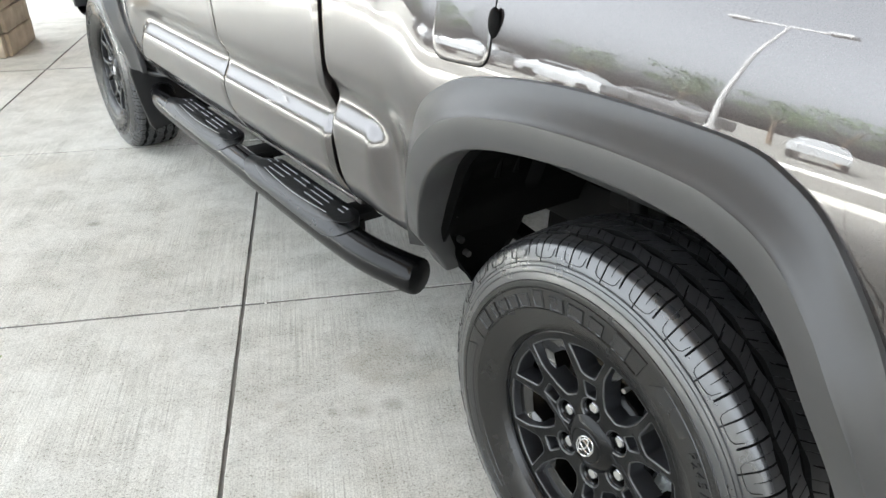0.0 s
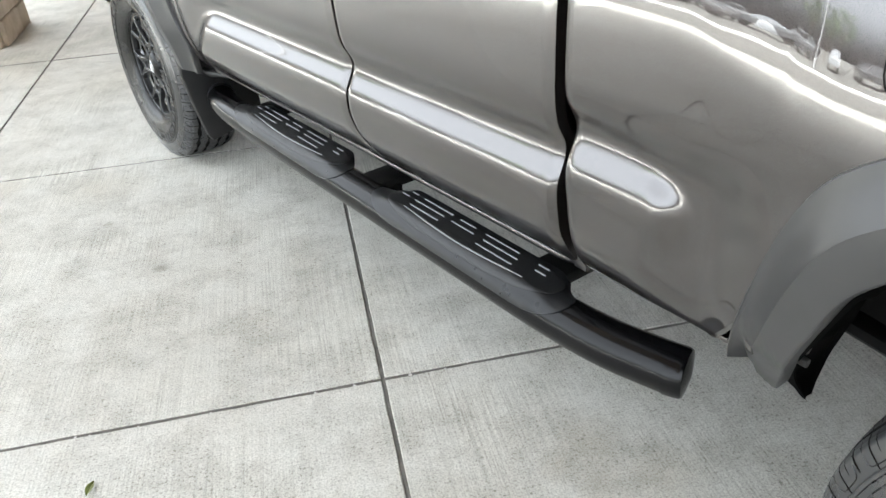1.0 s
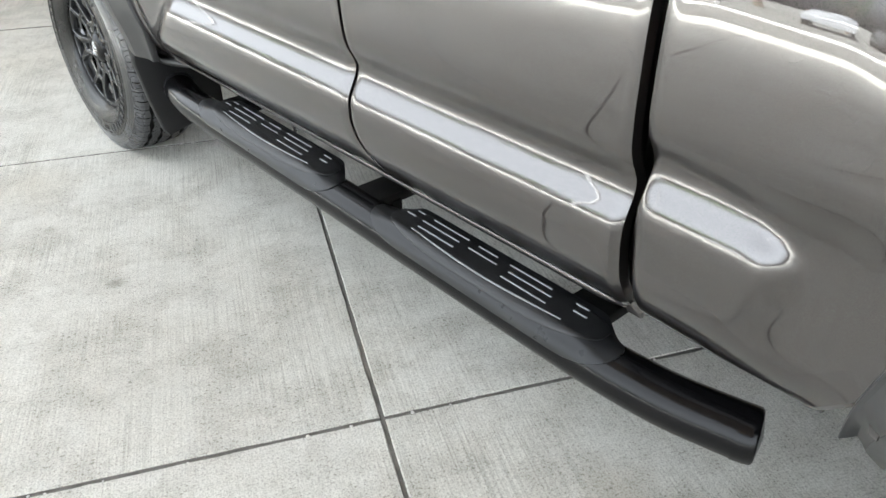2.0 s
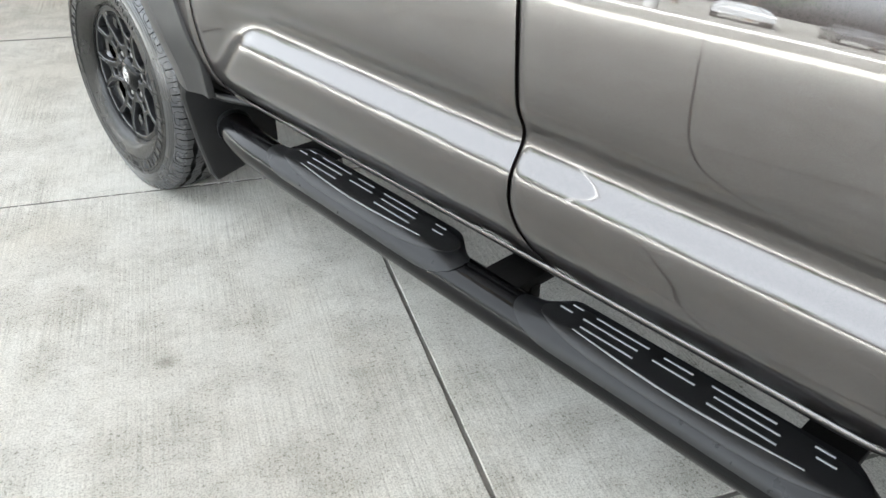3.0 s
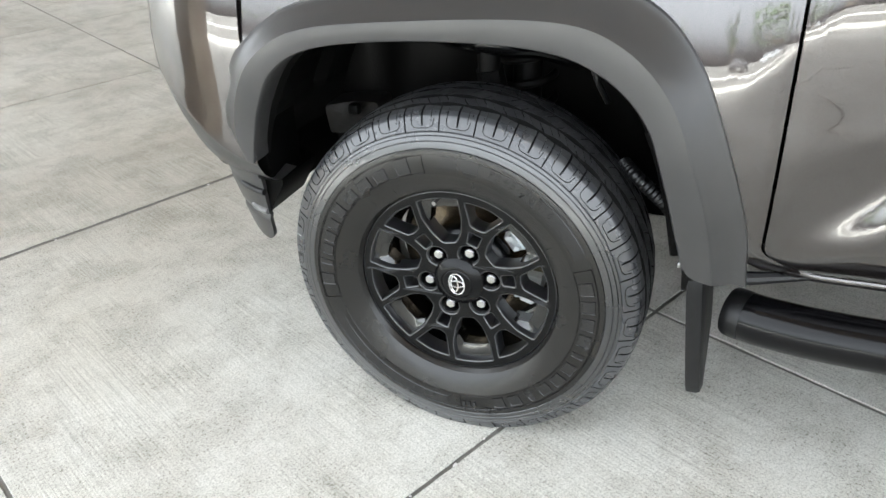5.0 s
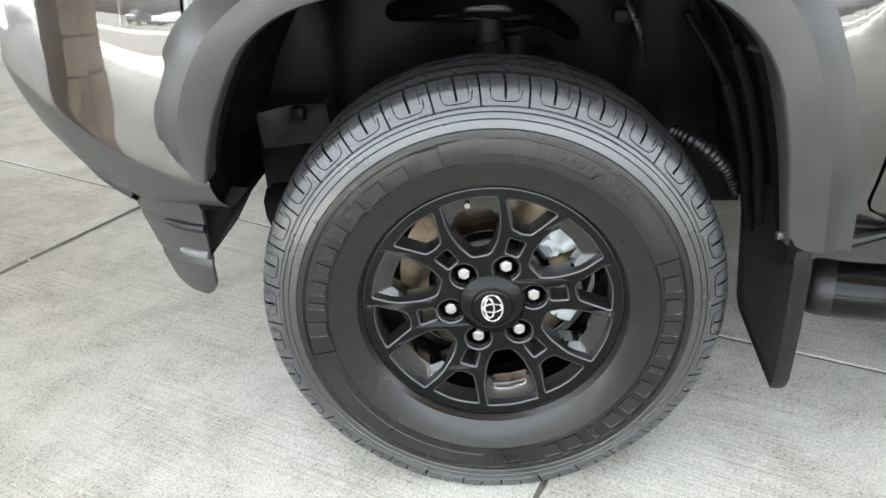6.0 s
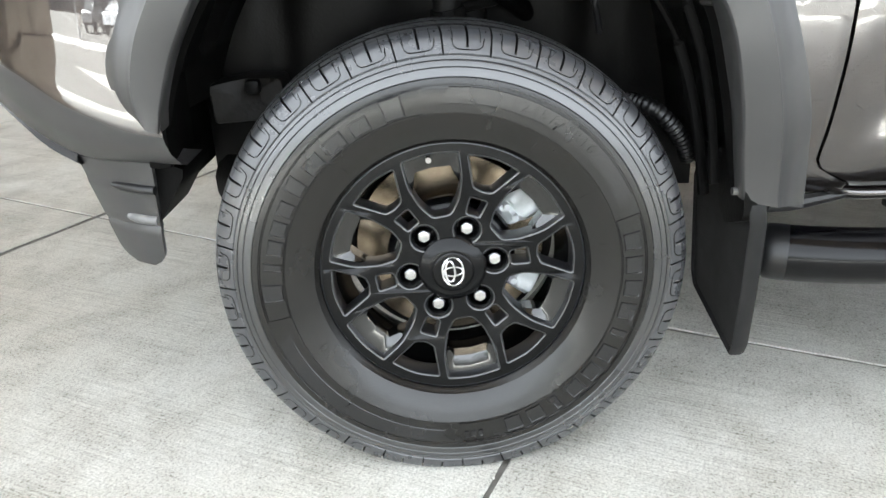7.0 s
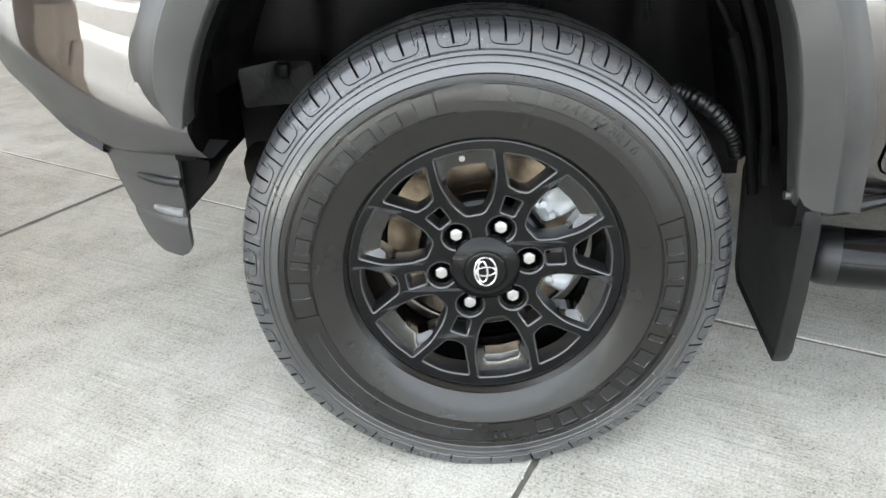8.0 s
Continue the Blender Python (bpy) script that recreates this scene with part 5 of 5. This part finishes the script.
part("underbody", boxed((0.19, 0.6, 0.56), (2 * XC - 0.19, 2.70, 0.60), 0.01), METAL_DARK, truck)
part("exhaust_pipe", tube([(0.62, 2.6, 0.45), (0.60, 1.2, 0.46), (0.50, 0.5, 0.50), (0.45, -0.2, 0.58), (0.36, -0.8, 0.52)], 0.032, 12, 50), METAL_GREY, truck)
bm = boxed((0.40, 0.20, 0.60), (0.43, 0.36, 0.70), 0.004)
part("shackle_plate", bm, METAL_DARK, truck)
for y in (0.25, 0.31):
    part("shackle_bolt", cylinder((0.385, y, 0.655), (0.41, y, 0.655), 0.013, 6), METAL_DARK, truck)

# ---- the rest of the truck: nose, cab, bed ----
bm, rows = bmesh.new(), []
for y in np.linspace(2.60, 4.10, 16):
    t = (y - 2.6) / 1.5
    e = side_x(min(y, 3.70), 1.06) + 0.012 + 0.30 * smooth(3.6, 4.1, y)
    rows.append([Vector((e + (2 * XC - 2 * e) * s, y, 1.095 - 0.10 * smooth(2.9, 4.1, y) + 0.10 * (1 - (2 * s - 1) ** 4) * (1 - 0.6 * t))) for s in np.linspace(0, 1, 24)])
grid(bm, rows)
part("bonnet", bm, PAINT, truck)
part("grille", boxed((0.42, 4.07, 0.72), (2 * XC - 0.42, 4.12, 1.03), 0.02), BLACK_PLASTIC, truck, "black front grille")

bm = bmesh.new()
prof = [(2.62, 1.20, 0.0), (2.05, 1.66, 0.17), (1.85, 1.74, 0.20), (1.45, 1.775, 0.21), (1.10, 1.76, 0.20), (0.98, 1.68, 0.17), (0.945, 1.20, 0.0)]
rows = []
for y, z, inset in prof[1:-1]:
    e = 0.006 + inset
    rows.append([Vector((e + (2 * XC - 2 * e) * s, y, z + 0.02 * (1 - (2 * s - 1) ** 2))) for s in np.linspace(0, 1, 12)])
grid(bm, rows)
part("roof", bm, PAINT, truck)
for s in (0, 1):
    f = (lambda x: x) if s == 0 else (lambda x: 2 * XC - x)
    part("windscreen_pillar", tube([(f(0.09), 2.60, 1.20), (f(0.14), 2.33, 1.44), (f(0.18), 2.05, 1.67)], 0.032, 8, 12), PAINT, truck)
    part("door_pillar", tube([(f(0.085), 1.62, 1.20), (f(0.14), 1.60, 1.46), (f(0.19), 1.58, 1.74)], 0.04, 8, 12), PAINT, truck)
    part("rear_pillar", tube([(f(0.09), 1.0, 1.20), (f(0.14), 1.0, 1.45), (f(0.18), 1.03, 1.70)], 0.055, 8, 12), PAINT, truck)
    for y0, y1, y2, y3 in ((1.66, 2.56, 2.07, 1.62), (1.05, 1.58, 1.54, 1.07)):
        g = bmesh.new()
        grid(g, [[Vector((f(0.09 + 0.10 * t), y0 + (y3 - y0) * t + ((y1 + (y2 - y1) * t) - (y0 + (y3 - y0) * t)) * u, 1.205 + 0.47 * t)) for u in (0, 0.5, 1)] for t in (0, 0.5, 1)])
        bmesh.ops.solidify(g, geom=g.faces[:], thickness=0.005)
        part("side_window", g, GLASS, truck, "tinted side window glass")
for ya, za, yb, zb, name in ((2.62, 1.19, 2.05, 1.67, "windscreen"), (0.95, 1.2, 1.0, 1.69, "rear_window")):
    g = bmesh.new()
    grid(g, [[Vector((0.10 + 0.10 * t + (2 * XC - 2 * (0.10 + 0.10 * t)) * u, ya + (yb - ya) * t, za + (zb - za) * t)) for u in (0, 0.25, 0.5, 0.75, 1)] for t in (0, 0.5, 1)])
    bmesh.ops.solidify(g, geom=g.faces[:], thickness=0.006)
    part(name, g, GLASS, truck, "tinted glass")
part("cab_rear_wall", boxed((0.10, 0.945, 0.56), (2 * XC - 0.10, 0.97, 1.22), 0.01), PAINT, truck)
part("cowl", boxed((0.06, 2.58, 1.08), (2 * XC - 0.06, 2.66, 1.205), 0.01), BLACK_PLASTIC, truck)
part("cab_floor_trim", boxed((0.12, 1.0, 0.62), (2 * XC - 0.12, 2.6, 0.80), 0.02), BLACK_PLASTIC, truck, "dark cabin interior")
part("bed_floor", boxed((0.10, -1.10, 0.80), (2 * XC - 0.10, 0.88, 0.83), 0.006), BLACK_PLASTIC, truck, "black bed floor")
part("bed_front_wall", boxed((0.12, 0.86, 0.62), (2 * XC - 0.12, 0.90, 1.25), 0.008), PAINT, truck)
part("tailgate", boxed((0.12, -1.13, 0.66), (2 * XC - 0.12, -1.08, 1.25), 0.012), PAINT, truck)
pair("bed_rail", boxed((0.075, -1.11, 1.25), (0.17, 0.90, 1.28), 0.010), BLACK_PLASTIC, "black bed rail cap")
part("rear_bumper", tube([(0.05, -1.0, 0.62), (0.14, -1.18, 0.62), (XC, -1.24, 0.62), (2 * XC - 0.14, -1.18, 0.62), (2 * XC - 0.05, -1.0, 0.62)], 0.075, 12, 40, 0.6), CHROME, truck, "bright rear bumper")
for s in (0, 1):
    x = 0.11 if s == 0 else 2 * XC - 0.11
    part("tail_lamp", boxed((x - 0.06, -1.125, 0.86), (x + 0.06, -1.06, 1.20), 0.015), mat("red_lens", (0.35, 0.02, 0.02), 0.1), truck, "red tail lamp")


# ---- the setting ----
U = Vector((math.cos(GRID_TURN), math.sin(GRID_TURN), 0))
V = Vector((-U.y, U.x, 0))


def on_grid(u, v, z=0.0):
    return U * u + V * v + Vector((0, 0, z))


bm = bmesh.new()
bmesh.ops.create_grid(bm, x_segments=2, y_segments=2, size=600)
bmesh.ops.translate(bm, vec=(0, 0, -0.022), verts=bm.verts[:])
ground = thing("ground", bm, LOT, "pale sunlit concrete of the wide parking lot", "ground", kind="structure")

turn_m = Matrix.Rotation(GRID_TURN, 4, "Z")
EDGE_U = -3.4
canopy = thing("ceiling", boxed((EDGE_U, -4.8, 4.3), (16.9, 28.0, 4.75), 0.02, turn_m), STUCCO, "tan stucco underside of the drive-through canopy", "ceiling", kind="structure")


# unseen wall, added to close the east side and cut its sky light
thing("wall_east", boxed((17.0, -14.0, -0.02), (17.3, 26.0, 5.5), 0.0, turn_m), STUCCO, "plain tan stucco wall added out of view to block sky light", "wall", kind="structure")


# stone-clad canopy pillar on a plinth
def pillar(u, v, name_label):
    base = on_grid(u, v)
    p = tagged(empty("stone_pillar", base), name_label, "pillar", "canopy pillars")
    m = Matrix.Translation(base) @ turn_m
    part("core", boxed((-0.30, -0.30, 0.0), (0.30, 0.30, 4.3), 0.0, m), MORTAR, p)
    rng = random.Random(7)
    z = 0.0
    course = 0
    while z < 4.25:
        h = rng.uniform(0.13, 0.24)
        h = min(h, 4.29 - z)
        for side in range(4):
            x = -0.335 if side % 2 == 0 else -0.30
            end = 0.335 if side % 2 == 0 else 0.30
            while x < end - 0.02:
                w = min(rng.uniform(0.20, 0.42), end - x)
                if end - x - w < 0.1:
                    w = end - x
                d = rng.uniform(0.008, 0.030)
                bm = boxed((x + 0.004, -0.335 - d, z + 0.004), (x + w - 0.004, -0.29, z + h - 0.004), 0.010, None, 2)
                for q in bm.verts:
                    q.co += Vector((rng.uniform(-1, 1), rng.uniform(-1, 1), rng.uniform(-1, 1))) * 0.004
                bmesh.ops.transform(bm, matrix=m @ Matrix.Rotation(side * math.pi / 2, 4, "Z"), verts=bm.verts[:])
                part("stone", bm, STONE, p)
                x += w
        z += h
        course += 1
    return p


PILLAR_U, PILLAR_V = Vector((-0.215, 5.597, 0)).dot(U) - 0.35, Vector((-0.215, 5.597, 0)).dot(V) + 0.35
stone_pillar = pillar(PILLAR_U, PILLAR_V, "rough tan sandstone pillar holding up the canopy")

# kerb and planting strip across the drive
thing("kerb", boxed((-13.6, -40, -0.03), (-13.3, 50, 0.13), 0.03, turn_m), KERB, "pale concrete kerb along the parking lot", "kerb", kind="structure")


def tree(at, tall, seed):
    rng = random.Random(seed)
    t = tagged(empty("tree", at), "leafy green broadleaf tree by the parking lot", "tree", "lot trees")
    o = Vector(at)
    part("trunk", tube([o + Vector((0, 0, -0.05)), o + Vector((0.05, 0.1, tall * 0.25)), o + Vector((-0.05, 0, tall * 0.5))], [0.16, 0.11, 0.07], 10, 14), BARK, t)
    for k in range(5):
        a = k * 1.26 + rng.random()
        part("limb", tube([o + Vector((0, 0, tall * (0.3 + 0.04 * k))), o + Vector((math.cos(a) * 0.7, math.sin(a) * 0.7, tall * 0.55)), o + Vector((math.cos(a) * 1.3, math.sin(a) * 1.3, tall * 0.75))], [0.06, 0.04, 0.02], 6, 8), BARK, t)
    bm = bmesh.new()
    clumps = [Vector((rng.gauss(0, 0.9), rng.gauss(0, 0.9), tall * rng.uniform(0.45, 0.98))) for _ in range(34)]
    for c in clumps:
        for _ in range(34):
            p = o + c + Vector((rng.gauss(0, 0.28), rng.gauss(0, 0.28), rng.gauss(0, 0.24)))
            d = Vector((rng.gauss(0, 1), rng.gauss(0, 1), rng.gauss(0, 1))).normalized()
            s = d.orthogonal().normalized()
            w = s.cross(d)
            k = rng.uniform(0.07, 0.13)
            bm.faces.new([bm.verts.new(q) for q in (p - d * k, p + s * k * 0.5, p + d * k, p - s * k * 0.5)])
    part("crown", bm, LEAF, t, smooth=False)
    return t


first_tree = tree(on_grid(-30, 6), 5.2, 3)
for k, (u, v) in enumerate(((-32, -6), (-31, 0), (-33, 11), (-30, 18), (-34, 24), (-32, -13), (-36, 3))):
    copy_thing(first_tree, Matrix.Translation(on_grid(u, v)) @ Matrix.Rotation(1.1 * k, 4, "Z"))


def lot_lamp(at):
    lamp = tagged(empty("lot_lamp", at), "tall grey parking-lot lamp post with twin arms", "street lamp", "lot lamps")
    o = Vector(at)
    part("pole", tube([o, o + Vector((0, 0, 4)), o + Vector((0, 0, 8.2))], [0.085, 0.07, 0.055], 12, 10), POLE, lamp)
    part("base", cylinder(o, o + Vector((0, 0, 0.6)), 0.16, 18), POLE, lamp)
    part("arm", boxed(o + Vector((-0.04, -1.1, 8.12)), o + Vector((0.04, 1.1, 8.22)), 0.01), POLE, lamp)
    for s in (-1, 1):
        part("lamp_head", boxed(o + Vector((-0.18, s * 1.25 - 0.3, 8.10)), o + Vector((0.18, s * 1.25 + 0.3, 8.26)), 0.03), POLE, lamp)
    return lamp


lamp_one = lot_lamp(on_grid(-16.5, 2.5))
copy_thing(lamp_one, Matrix.Translation(on_grid(-17.5, 14)))
copy_thing(lamp_one, Matrix.Translation(on_grid(-17, -8)))


def lot_car(at, paint_mat, label):
    car = tagged(empty("car", at), label, "car", "parked cars")
    o = Vector(at)
    bm, rows = bmesh.new(), []
    shape = [(-2.2, 0.45, 0.85), (-2.15, 0.35, 0.95), (-1.2, 0.3, 1.02), (-0.6, 0.3, 1.42), (0.9, 0.3, 1.45), (1.6, 0.3, 1.02), (2.15, 0.35, 0.92), (2.2, 0.45, 0.8)]
    for y, z0, z1 in shape:
        cab = max(0.0, z1 - 1.0)
        rows.append([o + Vector((x, y, z)) for x, z in ((-0.85, z0), (-0.9, 0.6), (-0.88, min(z1, 0.92)), (-0.86 + cab * 0.45, z1 - 0.03), (0, z1 + 0.02), (0.86 - cab * 0.45, z1 - 0.03), (0.88, min(z1, 0.92)), (0.9, 0.6), (0.85, z0))])
    vs = grid(bm, rows)
    bm.faces.new(vs[0])
    bm.faces.new(vs[-1])
    part("body", bm, paint_mat, car)
    part("window", boxed(o + Vector((-0.80, -0.75, 1.0)), o + Vector((0.80, 1.15, 1.36)), 0.06), GLASS, car, "dark car windows")
    for x in (-0.78, 0.78):
        for y in (-1.35, 1.4):
            part("wheel", cylinder(o + Vector((x - 0.11, y, 0.32)), o + Vector((x + 0.11, y, 0.32)), 0.32, 24), RUBBER, car)
    return car


car_white = lot_car(on_grid(-25.5, 9, -0.02), WHITE_PAINT, "silver parked car in the far row")
car_dark = lot_car(on_grid(-25.5, 5.5, -0.02), DARK_PAINT, "dark grey parked car in the far row")
for k, v in enumerate((0.5, -3.0, 12.5, 16.0)):
    copy_thing((car_white, car_dark)[k % 2], Matrix.Translation(on_grid(-25.5 - 0.3 * (k % 2), v, -0.02)) @ Matrix.Rotation(GRID_TURN + math.pi / 2, 4, "Z"))

# ---- small litter on the slabs: grit in the joints, a green leaf ----
rng = random.Random(11)
bm = bmesh.new()


def pebble(p, r):
    made = bmesh.ops.create_icosphere(bm, subdivisions=1, radius=r, matrix=Matrix.Translation(p))["verts"]
    for v in made:
        v.co.z = p.z + (v.co.z - p.z) * 0.6
        v.co += Vector((rng.uniform(-1, 1), rng.uniform(-1, 1), rng.uniform(-1, 1))) * r * 0.25


for _ in range(70):
    v = rng.choice((2.863, 2.863, 1.228, 4.620))
    pebble(on_grid(rng.uniform(-2.6, 1.2), v + rng.uniform(-0.006, 0.006), -0.002), rng.uniform(0.002, 0.005))
for _ in range(40):
    pebble(on_grid(rng.uniform(-2.6, 1.2), rng.uniform(0.5, 5.0), 0.001), rng.uniform(0.001, 0.0025))
thing("grit", bm, KERB, "pale grit and small pebbles caught in the slab joints", "grit", kind="stuff")
bm = bmesh.new()
rows = []
for t in np.linspace(0, 1, 7):
    w = 0.009 * math.sin(math.pi * min(t * 0.95 + 0.04, 1))
    rows.append([Vector((-0.02 + 0.04 * t, s * w, 0.003 + 0.004 * abs(s) + 0.003 * math.sin(3 * t))) for s in (-1, 0, 1)])
grid(bm, rows)
bmesh.ops.solidify(bm, geom=bm.faces[:], thickness=0.0006)
bmesh.ops.transform(bm, matrix=Matrix.Translation((-0.813, 1.516, 0)) @ Matrix.Rotation(0.9, 4, "Z"), verts=bm.verts[:])
thing("leaf", bm, mat("green_leaf", (0.26, 0.29, 0.10), 0.5), "small fallen green leaf on the concrete", "leaf")

# ---- concrete slabs ----
pavement = thing("pavement", boxed((-8.0, -5.0, -0.10), (7.3, 15.0, -0.005), 0.0, turn_m), JOINT, "dirt-filled joint bed under the concrete slabs", "pavement", kind="structure")
V_LINES = [-5.3, -3.70, -2.06, -0.41, 1.228, 2.863, 4.620, 6.34, 8.02, 9.68, 11.4, 13.1, 14.8]
U_LINES = [-8.1, -6.63, -5.15, -3.66, -2.17, -0.687, 0.80, 2.29, 3.78, 5.26, 6.75]
HALF_JOINT = 0.0046


def slab_mesh(w, h, seed):
    """One cast slab with eased, slightly ragged edges."""
    rng = random.Random(seed)
    bm = bmesh.new()
    def ring(inset, z, wob):
        pts = []
        for i in range(4):
            a = [(-w / 2, -h / 2), (w / 2, -h / 2), (w / 2, h / 2), (-w / 2, h / 2)][i]
            b = [(w / 2, -h / 2), (w / 2, h / 2), (-w / 2, h / 2), (-w / 2, -h / 2)][i]
            for k in range(40):
                t = k / 40
                x, y = a[0] + (b[0] - a[0]) * t, a[1] + (b[1] - a[1]) * t
                n = (-(b[1] - a[1]), b[0] - a[0])
                ln = math.hypot(*n)
                o = inset + (rng.uniform(0, wob) if k else wob * 0.5)
                if k == 0:
                    x -= math.copysign(o, x)
                    y -= math.copysign(o, y)
                else:
                    x += n[0] / ln * o
                    y += n[1] / ln * o
                pts.append(Vector((x, y, z)))
        return pts
    vs = grid(bm, [ring(HALF_JOINT, -0.06, 0), ring(HALF_JOINT, -0.0025, 0.0016), ring(HALF_JOINT + 0.0012, 0.0, 0.0030)], close_v=True)
    for f in bm.faces:
        if min(v.co.z for v in f.verts) < -0.03:
            f.material_index = 1
    bm.faces.new(vs[-1])
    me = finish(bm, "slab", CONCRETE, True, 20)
    me.materials.append(JOINT)
    return me


def lay(u, v):
    """Where a point of the even grid lies on the drive: the right-hand runs drift, one joint is wide."""
    gap = 0.006 * math.copysign(1, v - 4.620) * (1 - smooth(0.02, 0.05, abs(v - 4.620)))
    return u + smooth(-2.17, -0.687, u) * (0.012 * (v - 1.23) + 0.05 * max(0.0, v - 2.86)), v + gap


for i in range(len(U_LINES) - 1):
    for j in range(len(V_LINES) - 1):
        w, h = U_LINES[i + 1] - U_LINES[i], V_LINES[j + 1] - V_LINES[j]
        cu, cv = (U_LINES[i] + U_LINES[i + 1]) / 2, (V_LINES[j] + V_LINES[j + 1]) / 2
        me = slab_mesh(w, h, i * 31 + j)
        for q in me.vertices:
            u, v = lay(cu + q.co.x, cv + q.co.y)
            q.co.x, q.co.y = u - cu, v - cv
        s = new("slab", me)
        s.parent = pavement
        s.matrix_basis = Matrix.Translation(on_grid(cu, cv)) @ turn_m
